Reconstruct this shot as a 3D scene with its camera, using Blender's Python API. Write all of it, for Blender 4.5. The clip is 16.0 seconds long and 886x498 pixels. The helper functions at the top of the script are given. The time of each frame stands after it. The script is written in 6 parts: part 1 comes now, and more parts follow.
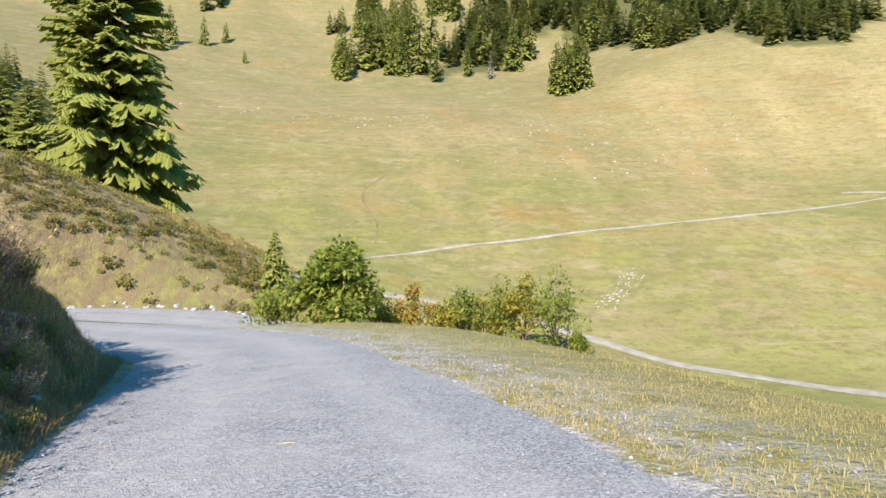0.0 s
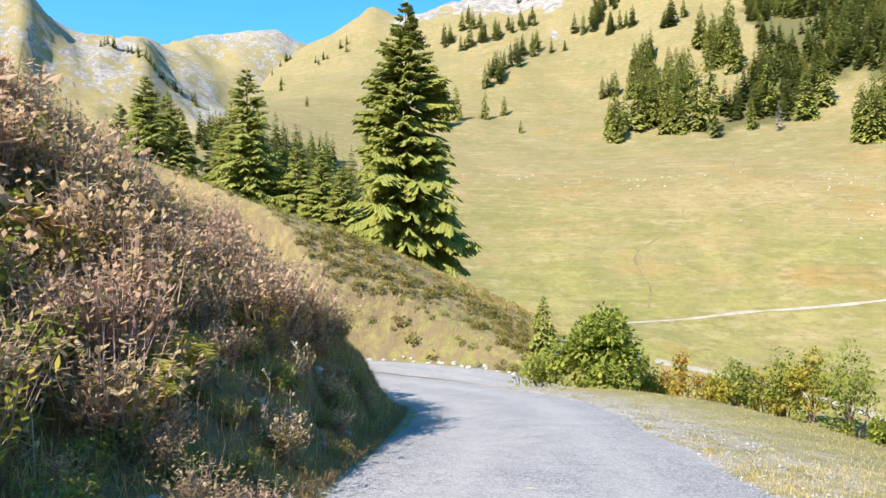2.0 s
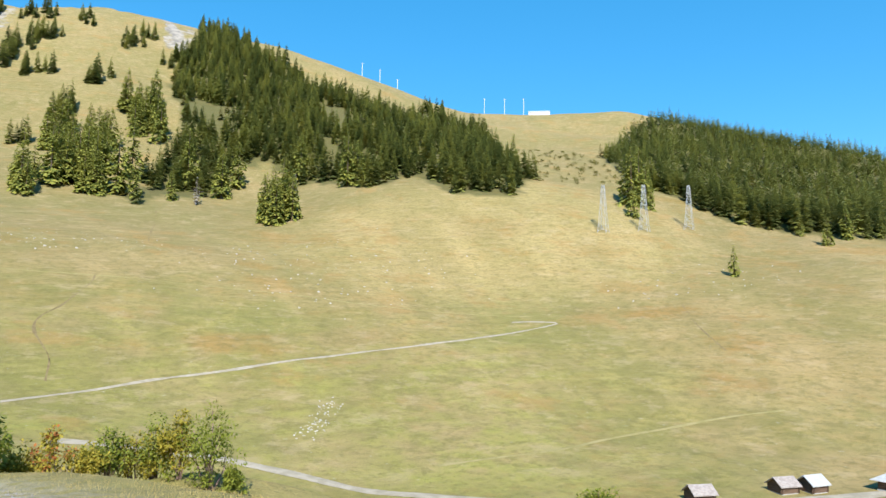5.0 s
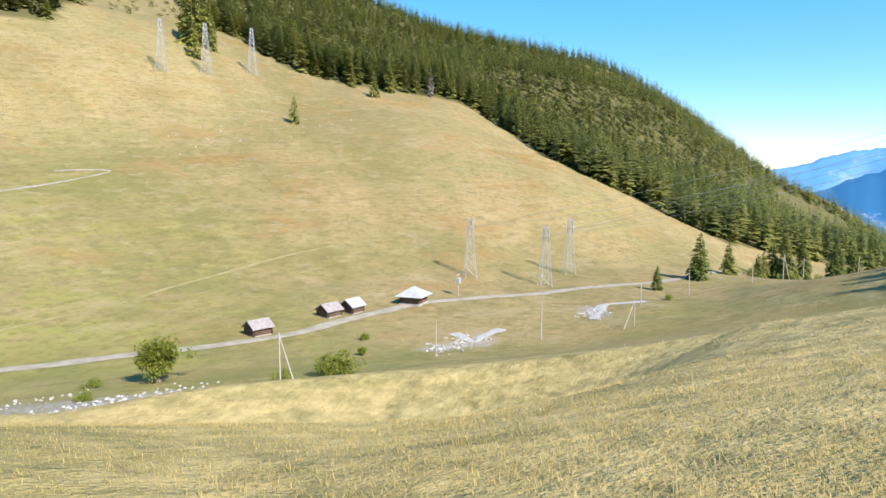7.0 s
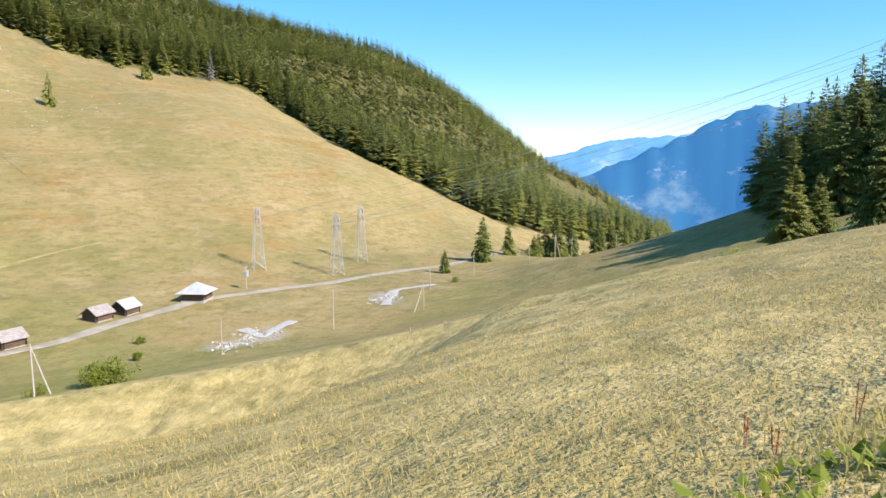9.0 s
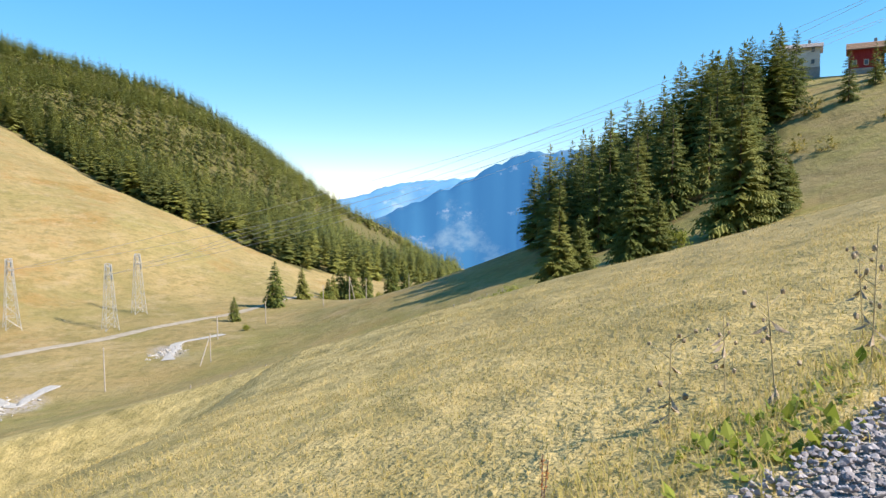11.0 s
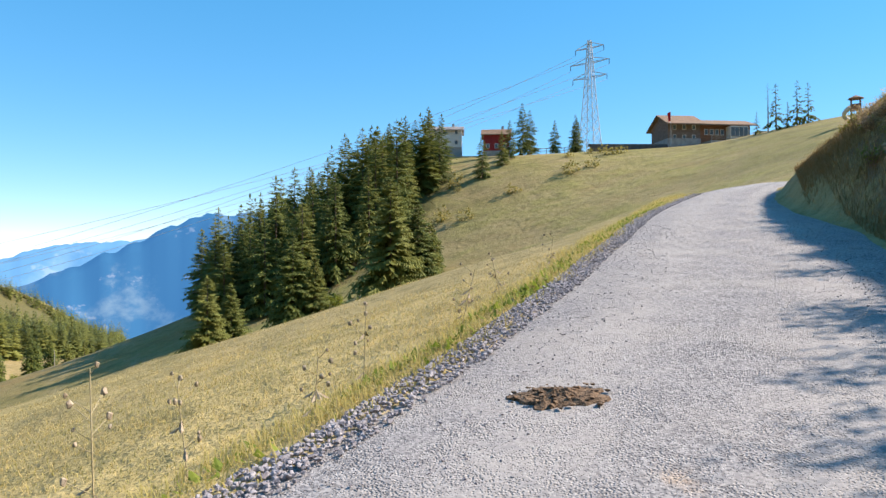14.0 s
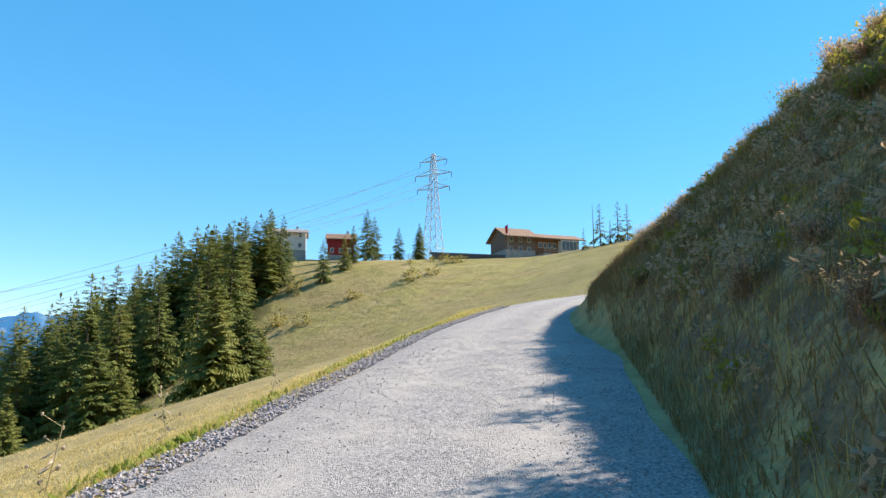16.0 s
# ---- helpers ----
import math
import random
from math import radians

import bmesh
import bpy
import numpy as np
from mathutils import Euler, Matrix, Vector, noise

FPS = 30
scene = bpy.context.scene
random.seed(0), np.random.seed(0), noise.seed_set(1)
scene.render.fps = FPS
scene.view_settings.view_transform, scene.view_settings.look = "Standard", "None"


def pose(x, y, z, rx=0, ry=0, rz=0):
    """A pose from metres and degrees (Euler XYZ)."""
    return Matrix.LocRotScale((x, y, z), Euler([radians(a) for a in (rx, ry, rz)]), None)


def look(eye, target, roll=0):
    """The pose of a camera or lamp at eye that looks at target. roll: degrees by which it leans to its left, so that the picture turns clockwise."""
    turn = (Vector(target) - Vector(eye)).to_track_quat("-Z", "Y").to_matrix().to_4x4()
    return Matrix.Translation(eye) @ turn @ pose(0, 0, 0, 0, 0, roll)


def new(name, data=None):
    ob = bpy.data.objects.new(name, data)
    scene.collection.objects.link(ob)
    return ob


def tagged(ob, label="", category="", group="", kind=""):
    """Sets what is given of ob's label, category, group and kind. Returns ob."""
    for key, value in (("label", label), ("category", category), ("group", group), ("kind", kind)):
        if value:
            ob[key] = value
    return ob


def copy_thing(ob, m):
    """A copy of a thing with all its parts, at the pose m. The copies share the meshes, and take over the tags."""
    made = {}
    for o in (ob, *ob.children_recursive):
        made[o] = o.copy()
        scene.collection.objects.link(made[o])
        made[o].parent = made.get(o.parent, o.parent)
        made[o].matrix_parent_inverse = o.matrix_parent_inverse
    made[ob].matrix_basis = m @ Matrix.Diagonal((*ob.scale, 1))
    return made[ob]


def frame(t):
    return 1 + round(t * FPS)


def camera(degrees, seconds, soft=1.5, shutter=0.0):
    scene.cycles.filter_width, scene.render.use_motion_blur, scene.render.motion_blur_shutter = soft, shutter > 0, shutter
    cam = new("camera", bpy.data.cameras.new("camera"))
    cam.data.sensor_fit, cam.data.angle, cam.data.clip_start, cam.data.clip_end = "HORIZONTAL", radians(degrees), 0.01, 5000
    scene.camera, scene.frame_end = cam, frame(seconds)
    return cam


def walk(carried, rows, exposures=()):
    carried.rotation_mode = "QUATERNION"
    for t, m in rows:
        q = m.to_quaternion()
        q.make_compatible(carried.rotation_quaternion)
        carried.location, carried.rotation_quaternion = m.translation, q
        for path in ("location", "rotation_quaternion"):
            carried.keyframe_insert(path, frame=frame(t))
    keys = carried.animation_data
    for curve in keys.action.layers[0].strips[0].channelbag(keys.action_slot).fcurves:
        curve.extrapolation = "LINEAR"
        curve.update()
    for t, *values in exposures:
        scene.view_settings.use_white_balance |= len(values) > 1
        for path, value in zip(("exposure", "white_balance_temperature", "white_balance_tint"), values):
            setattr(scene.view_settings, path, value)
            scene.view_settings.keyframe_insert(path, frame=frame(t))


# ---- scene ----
cam = camera(65.3, 16.0)
PATH = [
    (0, (0.000, 0.000, 1.500), (0.089, 1.990, 1.319), 0.35),
    (0.5, (0.083, -0.301, 1.582), (-0.054, 1.686, 1.410), 0.12),
    (1, (0.211, -0.555, 1.656), (-0.175, 1.403, 1.525), -0.21),
    (1.5, (0.293, -0.872, 1.687), (-0.294, 1.038, 1.610), -0.11),
    (2, (0.459, -1.164, 1.774), (-0.215, 0.719, 1.771), -0.25),
    (2.5, (0.596, -1.452, 1.845), (-0.085, 0.422, 1.997), -0.26),
    (3, (0.745, -1.688, 1.880), (0.110, 0.199, 2.070), -0.24),
    (3.5, (1.105, -2.077, 1.873), (0.703, -0.130, 2.093), -0.43),
    (4, (1.487, -2.479, 1.907), (1.536, -0.492, 2.129), -0.28),
    (4.5, (1.734, -2.925, 1.981), (2.260, -1.007, 2.193), -0.05),
    (5, (1.807, -3.414, 2.005), (2.677, -1.624, 2.200), 0.62),
    (5.2, (1.860, -3.574, 2.012), (2.878, -1.861, 2.176), 0.35),
    (7.3, (2.705, -4.814, 2.311), (4.459, -3.894, 2.034), 0.10),
    (7.5, (2.828, -4.874, 2.310), (4.591, -3.976, 2.022), 0.02),
    (8, (3.196, -5.015, 2.265), (5.000, -4.200, 1.982), -0.01),
    (8.5, (3.545, -5.115, 2.189), (5.413, -4.458, 1.909), 0.11),
    (9, (3.850, -5.265, 2.142), (5.784, -4.838, 1.868), 0.06),
    (9.5, (4.034, -5.422, 2.147), (6.009, -5.219, 1.904), -0.00),
    (10, (4.166, -5.592, 2.163), (6.153, -5.558, 1.938), -0.01),
    (10.2, (4.214, -5.673, 2.185), (6.201, -5.706, 1.966), 0.02),
    (12.3, (4.485, -6.414, 2.460), (6.463, -6.698, 2.379), -0.27),
    (12.5, (4.477, -6.575, 2.473), (6.447, -6.911, 2.396), -0.15),
    (13, (4.397, -7.192, 2.522), (6.324, -7.723, 2.468), -0.18),
    (13.5, (4.395, -7.995, 2.651), (6.225, -8.800, 2.637), -0.30),
    (14, (4.472, -8.787, 2.673), (6.200, -9.795, 2.698), -0.26),
    (14.5, (4.502, -9.539, 2.714), (6.146, -10.677, 2.745), -0.24),
    (15, (4.561, -10.222, 2.864), (6.141, -11.446, 2.916), -0.24),
    (15.5, (4.706, -10.869, 2.987), (6.219, -12.164, 3.174), -0.13),
    (16, (4.853, -11.492, 3.004), (6.306, -12.827, 3.329), -0.02),
]
walk(cam, [(t, look(eye, target, roll)) for t, eye, target, roll in PATH], [(0, 0.95, 6500, 12), (1.5, 1.2, 6550, 14), (2.5, 1.2, 6500, 11), (3.5, 1.05, 6500, 9), (5, 0.8, 6450, 8), (7.5, 0.87, 6500, 15), (10, 0.86, 6900, 15), (12.5, 0.82, 7100, 15), (14.5, 0.85, 7100, 17), (16, 1.0, 7200, 14)])

SUN_AZ, SUN_EL = -160.0, 41.0  # degrees clockwise from ahead, above the horizon
world = bpy.data.worlds.new("world")
scene.world = world
world.use_nodes = True
wn = world.node_tree.nodes
sky = wn.new("ShaderNodeTexSky")
sky.sky_type, sky.sun_disc, sky.sun_elevation, sky.sun_rotation = "NISHITA", False, radians(SUN_EL), radians(SUN_AZ)
sky.air_density, sky.dust_density, sky.ozone_density, sky.altitude = 0.75, 0.0, 3.0, 1500
deep = wn.new("ShaderNodeHueSaturation")
deep.inputs["Saturation"].default_value, deep.inputs["Hue"].default_value = 1.93, 0.494
wn["Background"].inputs["Strength"].default_value = 0.308
even = wn.new("ShaderNodeGamma")
even.inputs["Gamma"].default_value = 0.50
world.node_tree.links.new(sky.outputs[0], even.inputs["Color"])
world.node_tree.links.new(even.outputs[0], deep.inputs["Color"])
world.node_tree.links.new(deep.outputs[0], wn["Background"].inputs["Color"])
sun = new("sun", bpy.data.lights.new("sun", "SUN"))
sun.data.energy, sun.data.angle, sun.data.color = 5.0, radians(0.55), (1.0, 0.945, 0.86)
sun.matrix_world = look((0, 0, 50), (-math.sin(radians(SUN_AZ)) * 10, -math.cos(radians(SUN_AZ)) * 10, 50 - 10 * math.tan(radians(SUN_EL))))


class Nodes:
    """A small builder for one node material."""

    def __init__(self, name):
        self.m = bpy.data.materials.new(name)
        self.m.use_nodes = True
        self.t = self.m.node_tree
        self.b = self.t.nodes["Principled BSDF"]
        self.b.inputs["Specular IOR Level"].default_value = 0.25
        self.xyz = self.t.nodes.new("ShaderNodeTexCoord").outputs["Object"]

    def put(self, node, socket, value):
        if isinstance(value, bpy.types.NodeSocket):
            self.t.links.new(value, node.inputs[socket])
        elif isinstance(value, tuple):
            node.inputs[socket].default_value = (*value, 1) if len(value) == 3 else value
        else:
            node.inputs[socket].default_value = value

    def noise(self, size, detail=4, rough=0.6, stretch=None, out="Fac"):
        n = self.t.nodes.new("ShaderNodeTexNoise")
        n.inputs["Scale"].default_value, n.inputs["Detail"].default_value, n.inputs["Roughness"].default_value = 1 / size, detail, rough
        v = self.xyz
        if stretch:
            g = self.t.nodes.new("ShaderNodeMapping")
            g.inputs["Scale"].default_value = stretch
            self.t.links.new(v, g.inputs["Vector"])
            v = g.outputs[0]
        self.t.links.new(v, n.inputs["Vector"])
        return n.outputs[out]

    def cells(self, size, out="Distance"):
        n = self.t.nodes.new("ShaderNodeTexVoronoi")
        n.inputs["Scale"].default_value = 1 / size
        self.t.links.new(self.xyz, n.inputs["Vector"])
        return n.outputs[out]

    def step(self, fac, lo, hi):
        n = self.t.nodes.new("ShaderNodeMapRange")
        n.interpolation_type = "SMOOTHSTEP"
        self.put(n, "Value", fac)
        n.inputs["From Min"].default_value, n.inputs["From Max"].default_value = lo, hi
        return n.outputs[0]

    def math(self, op, a, b):
        n = self.t.nodes.new("ShaderNodeMath")
        n.operation, n.use_clamp = op, op in ("ADD", "MULTIPLY")
        self.put(n, 0, a), self.put(n, 1, b)
        return n.outputs[0]

    def mix(self, fac, a, b, kind="MIX"):
        n = self.t.nodes.new("ShaderNodeMixRGB")
        n.blend_type = kind
        self.put(n, "Fac", fac), self.put(n, "Color1", a), self.put(n, "Color2", b)
        return n.outputs[0]

    def attr(self, name):
        n = self.t.nodes.new("ShaderNodeAttribute")
        n.attribute_name = name
        return n.outputs["Fac"]

    def island(self):
        return self.t.nodes.new("ShaderNodeNewGeometry").outputs["Random Per Island"]

    def chance(self):
        return self.t.nodes.new("ShaderNodeObjectInfo").outputs["Random"]

    def bump(self, height, strength, distance):
        n = self.t.nodes.new("ShaderNodeBump")
        n.inputs["Strength"].default_value, n.inputs["Distance"].default_value = strength, distance
        self.t.links.new(height, n.inputs["Height"])
        self.t.links.new(n.outputs[0], self.b.inputs["Normal"])

    def done(self, colour, rough=0.9, metal=0.0):
        self.put(self.b, "Base Color", colour)
        self.put(self.b, "Roughness", rough)
        self.put(self.b, "Metallic", metal)
        return self.m


def plain(name, c1, c2, size=0.3, rough=0.8, bump=0.2, fine=0.02, metal=0.0, stretch=None):
    """Two tones mixed by coarse and fine noise, with a little relief."""
    k = Nodes(name)
    f = k.step(k.noise(size, 5, stretch=stretch), 0.35, 0.65)
    g = k.noise(fine, 3, stretch=stretch)
    c = k.mix(f, c1, c2)
    c = k.mix(k.math("MULTIPLY", g, 0.5), c, tuple(x * 0.6 for x in c1))
    k.bump(g, bump, fine)
    return k.done(c, rough, metal)


def leafy(name, c1, c2, c3, translucent=0.25, rough=0.7):
    """Leaves or needles that differ from clump to clump; a little light comes through."""
    k = Nodes(name)
    c = k.mix(k.island(), c1, c2)
    if name.startswith("wood"):
        c = k.mix(k.attr("tone"), k.mix(0.35, c, tuple(v * 0.7 for v in c1)), c3)
    else:
        c = k.mix(k.step(k.chance(), 0.3, 1.0), c, c3)
    k.done(c, rough)
    tr = k.t.nodes.new("ShaderNodeBsdfTranslucent")
    k.put(tr, "Color", c)
    mx = k.t.nodes.new("ShaderNodeMixShader")
    mx.inputs[0].default_value = translucent
    k.t.links.new(k.b.outputs[0], mx.inputs[1])
    k.t.links.new(tr.outputs[0], mx.inputs[2])
    k.t.links.new(mx.outputs[0], k.t.nodes["Material Output"].inputs["Surface"])
    return k.m


def ground_material():
    k = Nodes("pasture")
    big, mid, small, fine = k.noise(60, 6, 0.62), k.noise(11, 6, 0.65), k.noise(0.9, 4), k.noise(0.07, 3)
    tuft = k.noise(2.4, 5, 0.7)
    green, yellow, straw, brown = (0.175, 0.168, 0.048), (0.288, 0.218, 0.096), (0.54, 0.415, 0.180), (0.29, 0.165, 0.05)
    c = k.mix(k.step(big, 0.38, 0.60), green, yellow)
    c = k.mix(k.math("MULTIPLY", k.step(mid, 0.47, 0.64), 0.7), c, k.mix(k.step(tuft, 0.4, 0.6), (0.33, 0.235, 0.10), (0.20, 0.158, 0.052)))
    c = k.mix(k.math("MULTIPLY", k.attr("lush"), k.step(mid, 0.34, 0.72)), c, (0.240, 0.240, 0.056))
    c = k.mix(k.math("MULTIPLY", k.attr("high"), 0.75), c, k.mix(k.step(k.noise(24, 6, 0.7), 0.38, 0.62), (0.142, 0.130, 0.052), (0.215, 0.168, 0.085)))
    c = k.mix(k.attr("dry"), c, k.mix(k.step(small, 0.35, 0.65), (0.36, 0.285, 0.11), straw))
    rust = k.math("MULTIPLY", k.step(k.noise(38, 5, 0.68, (1, 1, 2.2)), 0.52, 0.66), k.attr("rust"))
    c = k.mix(k.math("MULTIPLY", k.attr("rust"), 0.22), c, (0.33, 0.20, 0.10))
    c = k.mix(k.math("MULTIPLY", rust, 0.85), c, brown)
    # shade of shallow gullies mixed in as darker turf
    c = k.mix(k.math("MULTIPLY", k.attr("gully"), 0.30), c, (0.135, 0.118, 0.035))
    terrace = k.step(k.noise(5, 5, 0.72, (0.16, 0.16, 3.2)), 0.50, 0.62)
    ledge = k.step(k.noise(3, 4, 0.7, (0.12, 0.12, 3.0)), 0.54, 0.64)
    c = k.mix(k.math("MULTIPLY", ledge, 0.20), c, (0.115, 0.105, 0.030))
    speck = k.step(k.noise(1.5, 3, 0.6), 0.60, 0.70)
    c = k.mix(k.math("MULTIPLY", speck, 0.45), c, (0.105, 0.095, 0.028))
    c = k.mix(k.math("MULTIPLY", terrace, 0.16), c, (0.40, 0.31, 0.155))
    c = k.mix(k.math("MULTIPLY", k.step(tuft, 0.50, 0.64), 0.34), c, (0.12, 0.108, 0.030))
    c = k.mix(k.math("MULTIPLY", k.step(k.noise(0.35, 4), 0.58, 0.70), 0.36), c, (0.105, 0.092, 0.03))
    c = k.mix(k.math("MULTIPLY", k.step(fine, 0.5, 0.8), 0.35), c, (0.50, 0.42, 0.2))
    afar = k.attr("afar")
    clump = k.math("MULTIPLY", k.step(k.noise(4.5, 6, 0.78, (1, 1, 2.2)), 0.50, 0.60), afar)
    c = k.mix(k.math("MULTIPLY", clump, 0.42), c, (0.125, 0.108, 0.036))
    bleached = k.math("MULTIPLY", k.step(k.noise(7.5, 6, 0.75, (0.8, 0.8, 2.6)), 0.53, 0.63), afar)
    c = k.mix(k.math("MULTIPLY", bleached, 0.27), c, (0.42, 0.32, 0.20))
    tawny = k.math("MULTIPLY", k.step(k.noise(30, 6, 0.7, (1, 1, 1.8)), 0.55, 0.66), afar)
    c = k.mix(k.math("MULTIPLY", tawny, 0.50), c, (0.27, 0.165, 0.055))
    stone = k.math("MULTIPLY", k.step(k.noise(1.6, 3, 0.5), 0.70, 0.73), k.attr("stones"))
    c = k.mix(stone, c, (0.45, 0.43, 0.39))
    rock = k.step(k.math("MULTIPLY", k.noise(26, 6, 0.65, (1, 1, 0.45)), k.attr("rock")), 0.44, 0.58)
    c = k.mix(rock, c, k.mix(k.step(k.noise(9, 6, 0.7), 0.4, 0.62), (0.315, 0.285, 0.25), (0.165, 0.152, 0.138)))
    c = k.mix(k.attr("litter"), c, k.mix(mid, (0.050, 0.055, 0.018), (0.10, 0.095, 0.032)))
    earth = k.math("MULTIPLY", k.attr("earth"), k.step(k.noise(0.6, 5, 0.65), 0.36, 0.58))
    c = k.mix(earth, c, k.mix(small, (0.115, 0.075, 0.045), (0.22, 0.155, 0.095)))
    bare = k.math("MULTIPLY", k.attr("bare"), k.step(k.noise(0.5, 5), 0.36, 0.58))
    c = k.mix(bare, c, k.mix(k.step(k.cells(0.03), 0.1, 0.6), (0.50, 0.455, 0.40), (0.30, 0.27, 0.25)))
    relief = k.math("ADD", k.math("MULTIPLY", mid, 0.5), k.math("MULTIPLY", tuft, 0.12))
    k.bump(k.math("ADD", k.math("ADD", k.math("MULTIPLY", small, 0.1), k.math("MULTIPLY", fine, 0.04)), relief), 1.0, 1.5)
    return k.done(c, 0.95)


def gravel_material():
    k = Nodes("gravel_road")
    speck = k.cells(0.018, "Color")
    grain = k.t.nodes.new("ShaderNodeSeparateColor")
    k.t.links.new(speck, grain.inputs[0])
    c = k.mix(grain.outputs[0], (0.130, 0.127, 0.133), (0.40, 0.38, 0.366))
    c = k.mix(k.math("MULTIPLY", k.step(k.noise(1.3, 5, 0.6), 0.42, 0.7), 0.55), c, (0.37, 0.342, 0.312))
    c = k.mix(k.math("MULTIPLY", k.attr("wheel"), 0.45), c, (0.40, 0.372, 0.343))
    c = k.mix(k.math("MULTIPLY", k.step(k.noise(0.25, 4), 0.56, 0.75), 0.45), c, (0.22, 0.22, 0.225))
    c = k.mix(k.math("MULTIPLY", k.step(k.noise(0.7, 4), 0.66, 0.78), 0.5), c, (0.44, 0.32, 0.22))
    k.bump(k.math("ADD", k.cells(0.018), k.noise(0.3, 4)), 0.9, 0.025)
    return k.done(c, 0.9)


M_GROUND, M_ROAD = ground_material(), gravel_material()
M_TRACK = plain("track_earth", (0.30, 0.262, 0.195), (0.41, 0.36, 0.29), 2.0, 0.95, 0.3, 0.3)
M_PATH = plain("worn_path", (0.26, 0.225, 0.085), (0.36, 0.30, 0.145), 3.0, 0.95, 0.3, 0.3)
M_BARK = plain("bark", (0.10, 0.075, 0.055), (0.17, 0.14, 0.11), 0.4, 0.95, 0.6, 0.05)
M_DEADBARK = plain("dead_wood", (0.26, 0.23, 0.21), (0.36, 0.33, 0.31), 0.4, 0.95, 0.6, 0.05)
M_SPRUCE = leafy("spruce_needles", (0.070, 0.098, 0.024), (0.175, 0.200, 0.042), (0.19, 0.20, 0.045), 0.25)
# lighter copy of the spruce needles, sunlight on the boughs put into the colour
M_SPRUCE_LIT = leafy("spruce_needles_sunlit", (0.13, 0.165, 0.034), (0.36, 0.35, 0.075), (0.26, 0.27, 0.055), 0.32)
M_WOODS = leafy("wood_needles", (0.085, 0.118, 0.038), (0.215, 0.240, 0.068), (0.31, 0.315, 0.08), 0.35)
M_WOODS_LIGHT = leafy("wood_leaves", (0.14, 0.15, 0.025), (0.22, 0.18, 0.03), (0.18, 0.16, 0.03), 0.2)
M_LEAF = leafy("shrub_leaves", (0.14, 0.185, 0.028), (0.33, 0.345, 0.055), (0.22, 0.25, 0.035), 0.45)
M_LEAF_YELLOW = leafy("autumn_leaves", (0.30, 0.28, 0.04), (0.48, 0.38, 0.06), (0.34, 0.29, 0.04), 0.45)
M_OLIVE = leafy("dwarf_shrub_leaves", (0.17, 0.16, 0.04), (0.42, 0.34, 0.10), (0.30, 0.24, 0.07), 0.5)
M_LEAF_RED = leafy("red_leaves", (0.36, 0.10, 0.03), (0.40, 0.18, 0.05), (0.3, 0.12, 0.03), 0.3)
M_TWIG = plain("twigs", (0.23, 0.155, 0.13), (0.36, 0.26, 0.215), 0.2, 0.9, 0.2, 0.02)
M_HEATH = leafy("heath_twigs", (0.42, 0.30, 0.14), (0.70, 0.51, 0.29), (0.58, 0.375, 0.25), 0.55)
M_STALK = plain("dry_stalks", (0.42, 0.35, 0.20), (0.55, 0.47, 0.30), 0.3, 0.9, 0.2, 0.02)
M_SEED = plain("dry_flower_heads", (0.30, 0.23, 0.15), (0.50, 0.42, 0.32), 0.05, 0.95, 0.4, 0.01)
M_GRASS = leafy("grass_blades", (0.36, 0.31, 0.085), (0.60, 0.49, 0.20), (0.50, 0.42, 0.15), 0.5)
M_BANK = leafy("bank_blades", (0.19, 0.128, 0.048), (0.42, 0.285, 0.13), (0.28, 0.185, 0.078), 0.35)
M_STRAW = leafy("straw_blades", (0.47, 0.36, 0.13), (0.68, 0.53, 0.24), (0.58, 0.44, 0.17), 0.5)
M_VERGE = leafy("verge_leaves", (0.14, 0.21, 0.028), (0.30, 0.34, 0.055), (0.2, 0.26, 0.04), 0.45)
M_STONE = plain("crushed_stone", (0.24, 0.225, 0.245), (0.44, 0.42, 0.435), 0.05, 0.85, 0.4, 0.01)
M_PALESTONE = plain("pale_limestone", (0.36, 0.345, 0.32), (0.50, 0.48, 0.455), 0.4, 0.9, 0.4, 0.05)
M_DUNG = plain("dry_dung", (0.12, 0.078, 0.050), (0.27, 0.18, 0.115), 0.06, 0.95, 0.8, 0.015)
M_SHINGLE = plain("weathered_shingles", (0.30, 0.26, 0.25), (0.42, 0.38, 0.36), 0.5, 0.9, 0.4, 0.1)
M_TIN = plain("tin_roof", (0.48, 0.48, 0.49), (0.58, 0.58, 0.58), 0.8, 0.5, 0.1, 0.1, 0.2)
M_LOGS = plain("dark_log_wall", (0.10, 0.065, 0.045), (0.19, 0.125, 0.09), 0.4, 0.9, 0.4, 0.06, stretch=(0.3, 0.3, 3))
M_REDWALL = plain("red_boards", (0.30, 0.030, 0.035), (0.42, 0.05, 0.05), 0.5, 0.8, 0.2, 0.1, stretch=(3, 3, 0.3))
M_WHITEWALL = plain("white_render", (0.70, 0.66, 0.62), (0.80, 0.77, 0.73), 1.0, 0.9, 0.2, 0.1)
M_BOARD = plain("brown_boards", (0.20, 0.095, 0.055), (0.30, 0.15, 0.09), 0.5, 0.8, 0.3, 0.1, stretch=(0.3, 0.3, 3))
M_TILE = plain("brown_roof", (0.23, 0.15, 0.10), (0.33, 0.22, 0.15), 0.6, 0.85, 0.3, 0.1)
M_CONCRETE = plain("concrete", (0.34, 0.34, 0.34), (0.46, 0.45, 0.44), 0.8, 0.9, 0.2, 0.1)
M_STEEL = plain("galvanised_steel", (0.45, 0.47, 0.50), (0.60, 0.62, 0.64), 0.5, 0.5, 0.1, 0.1, 0.4)
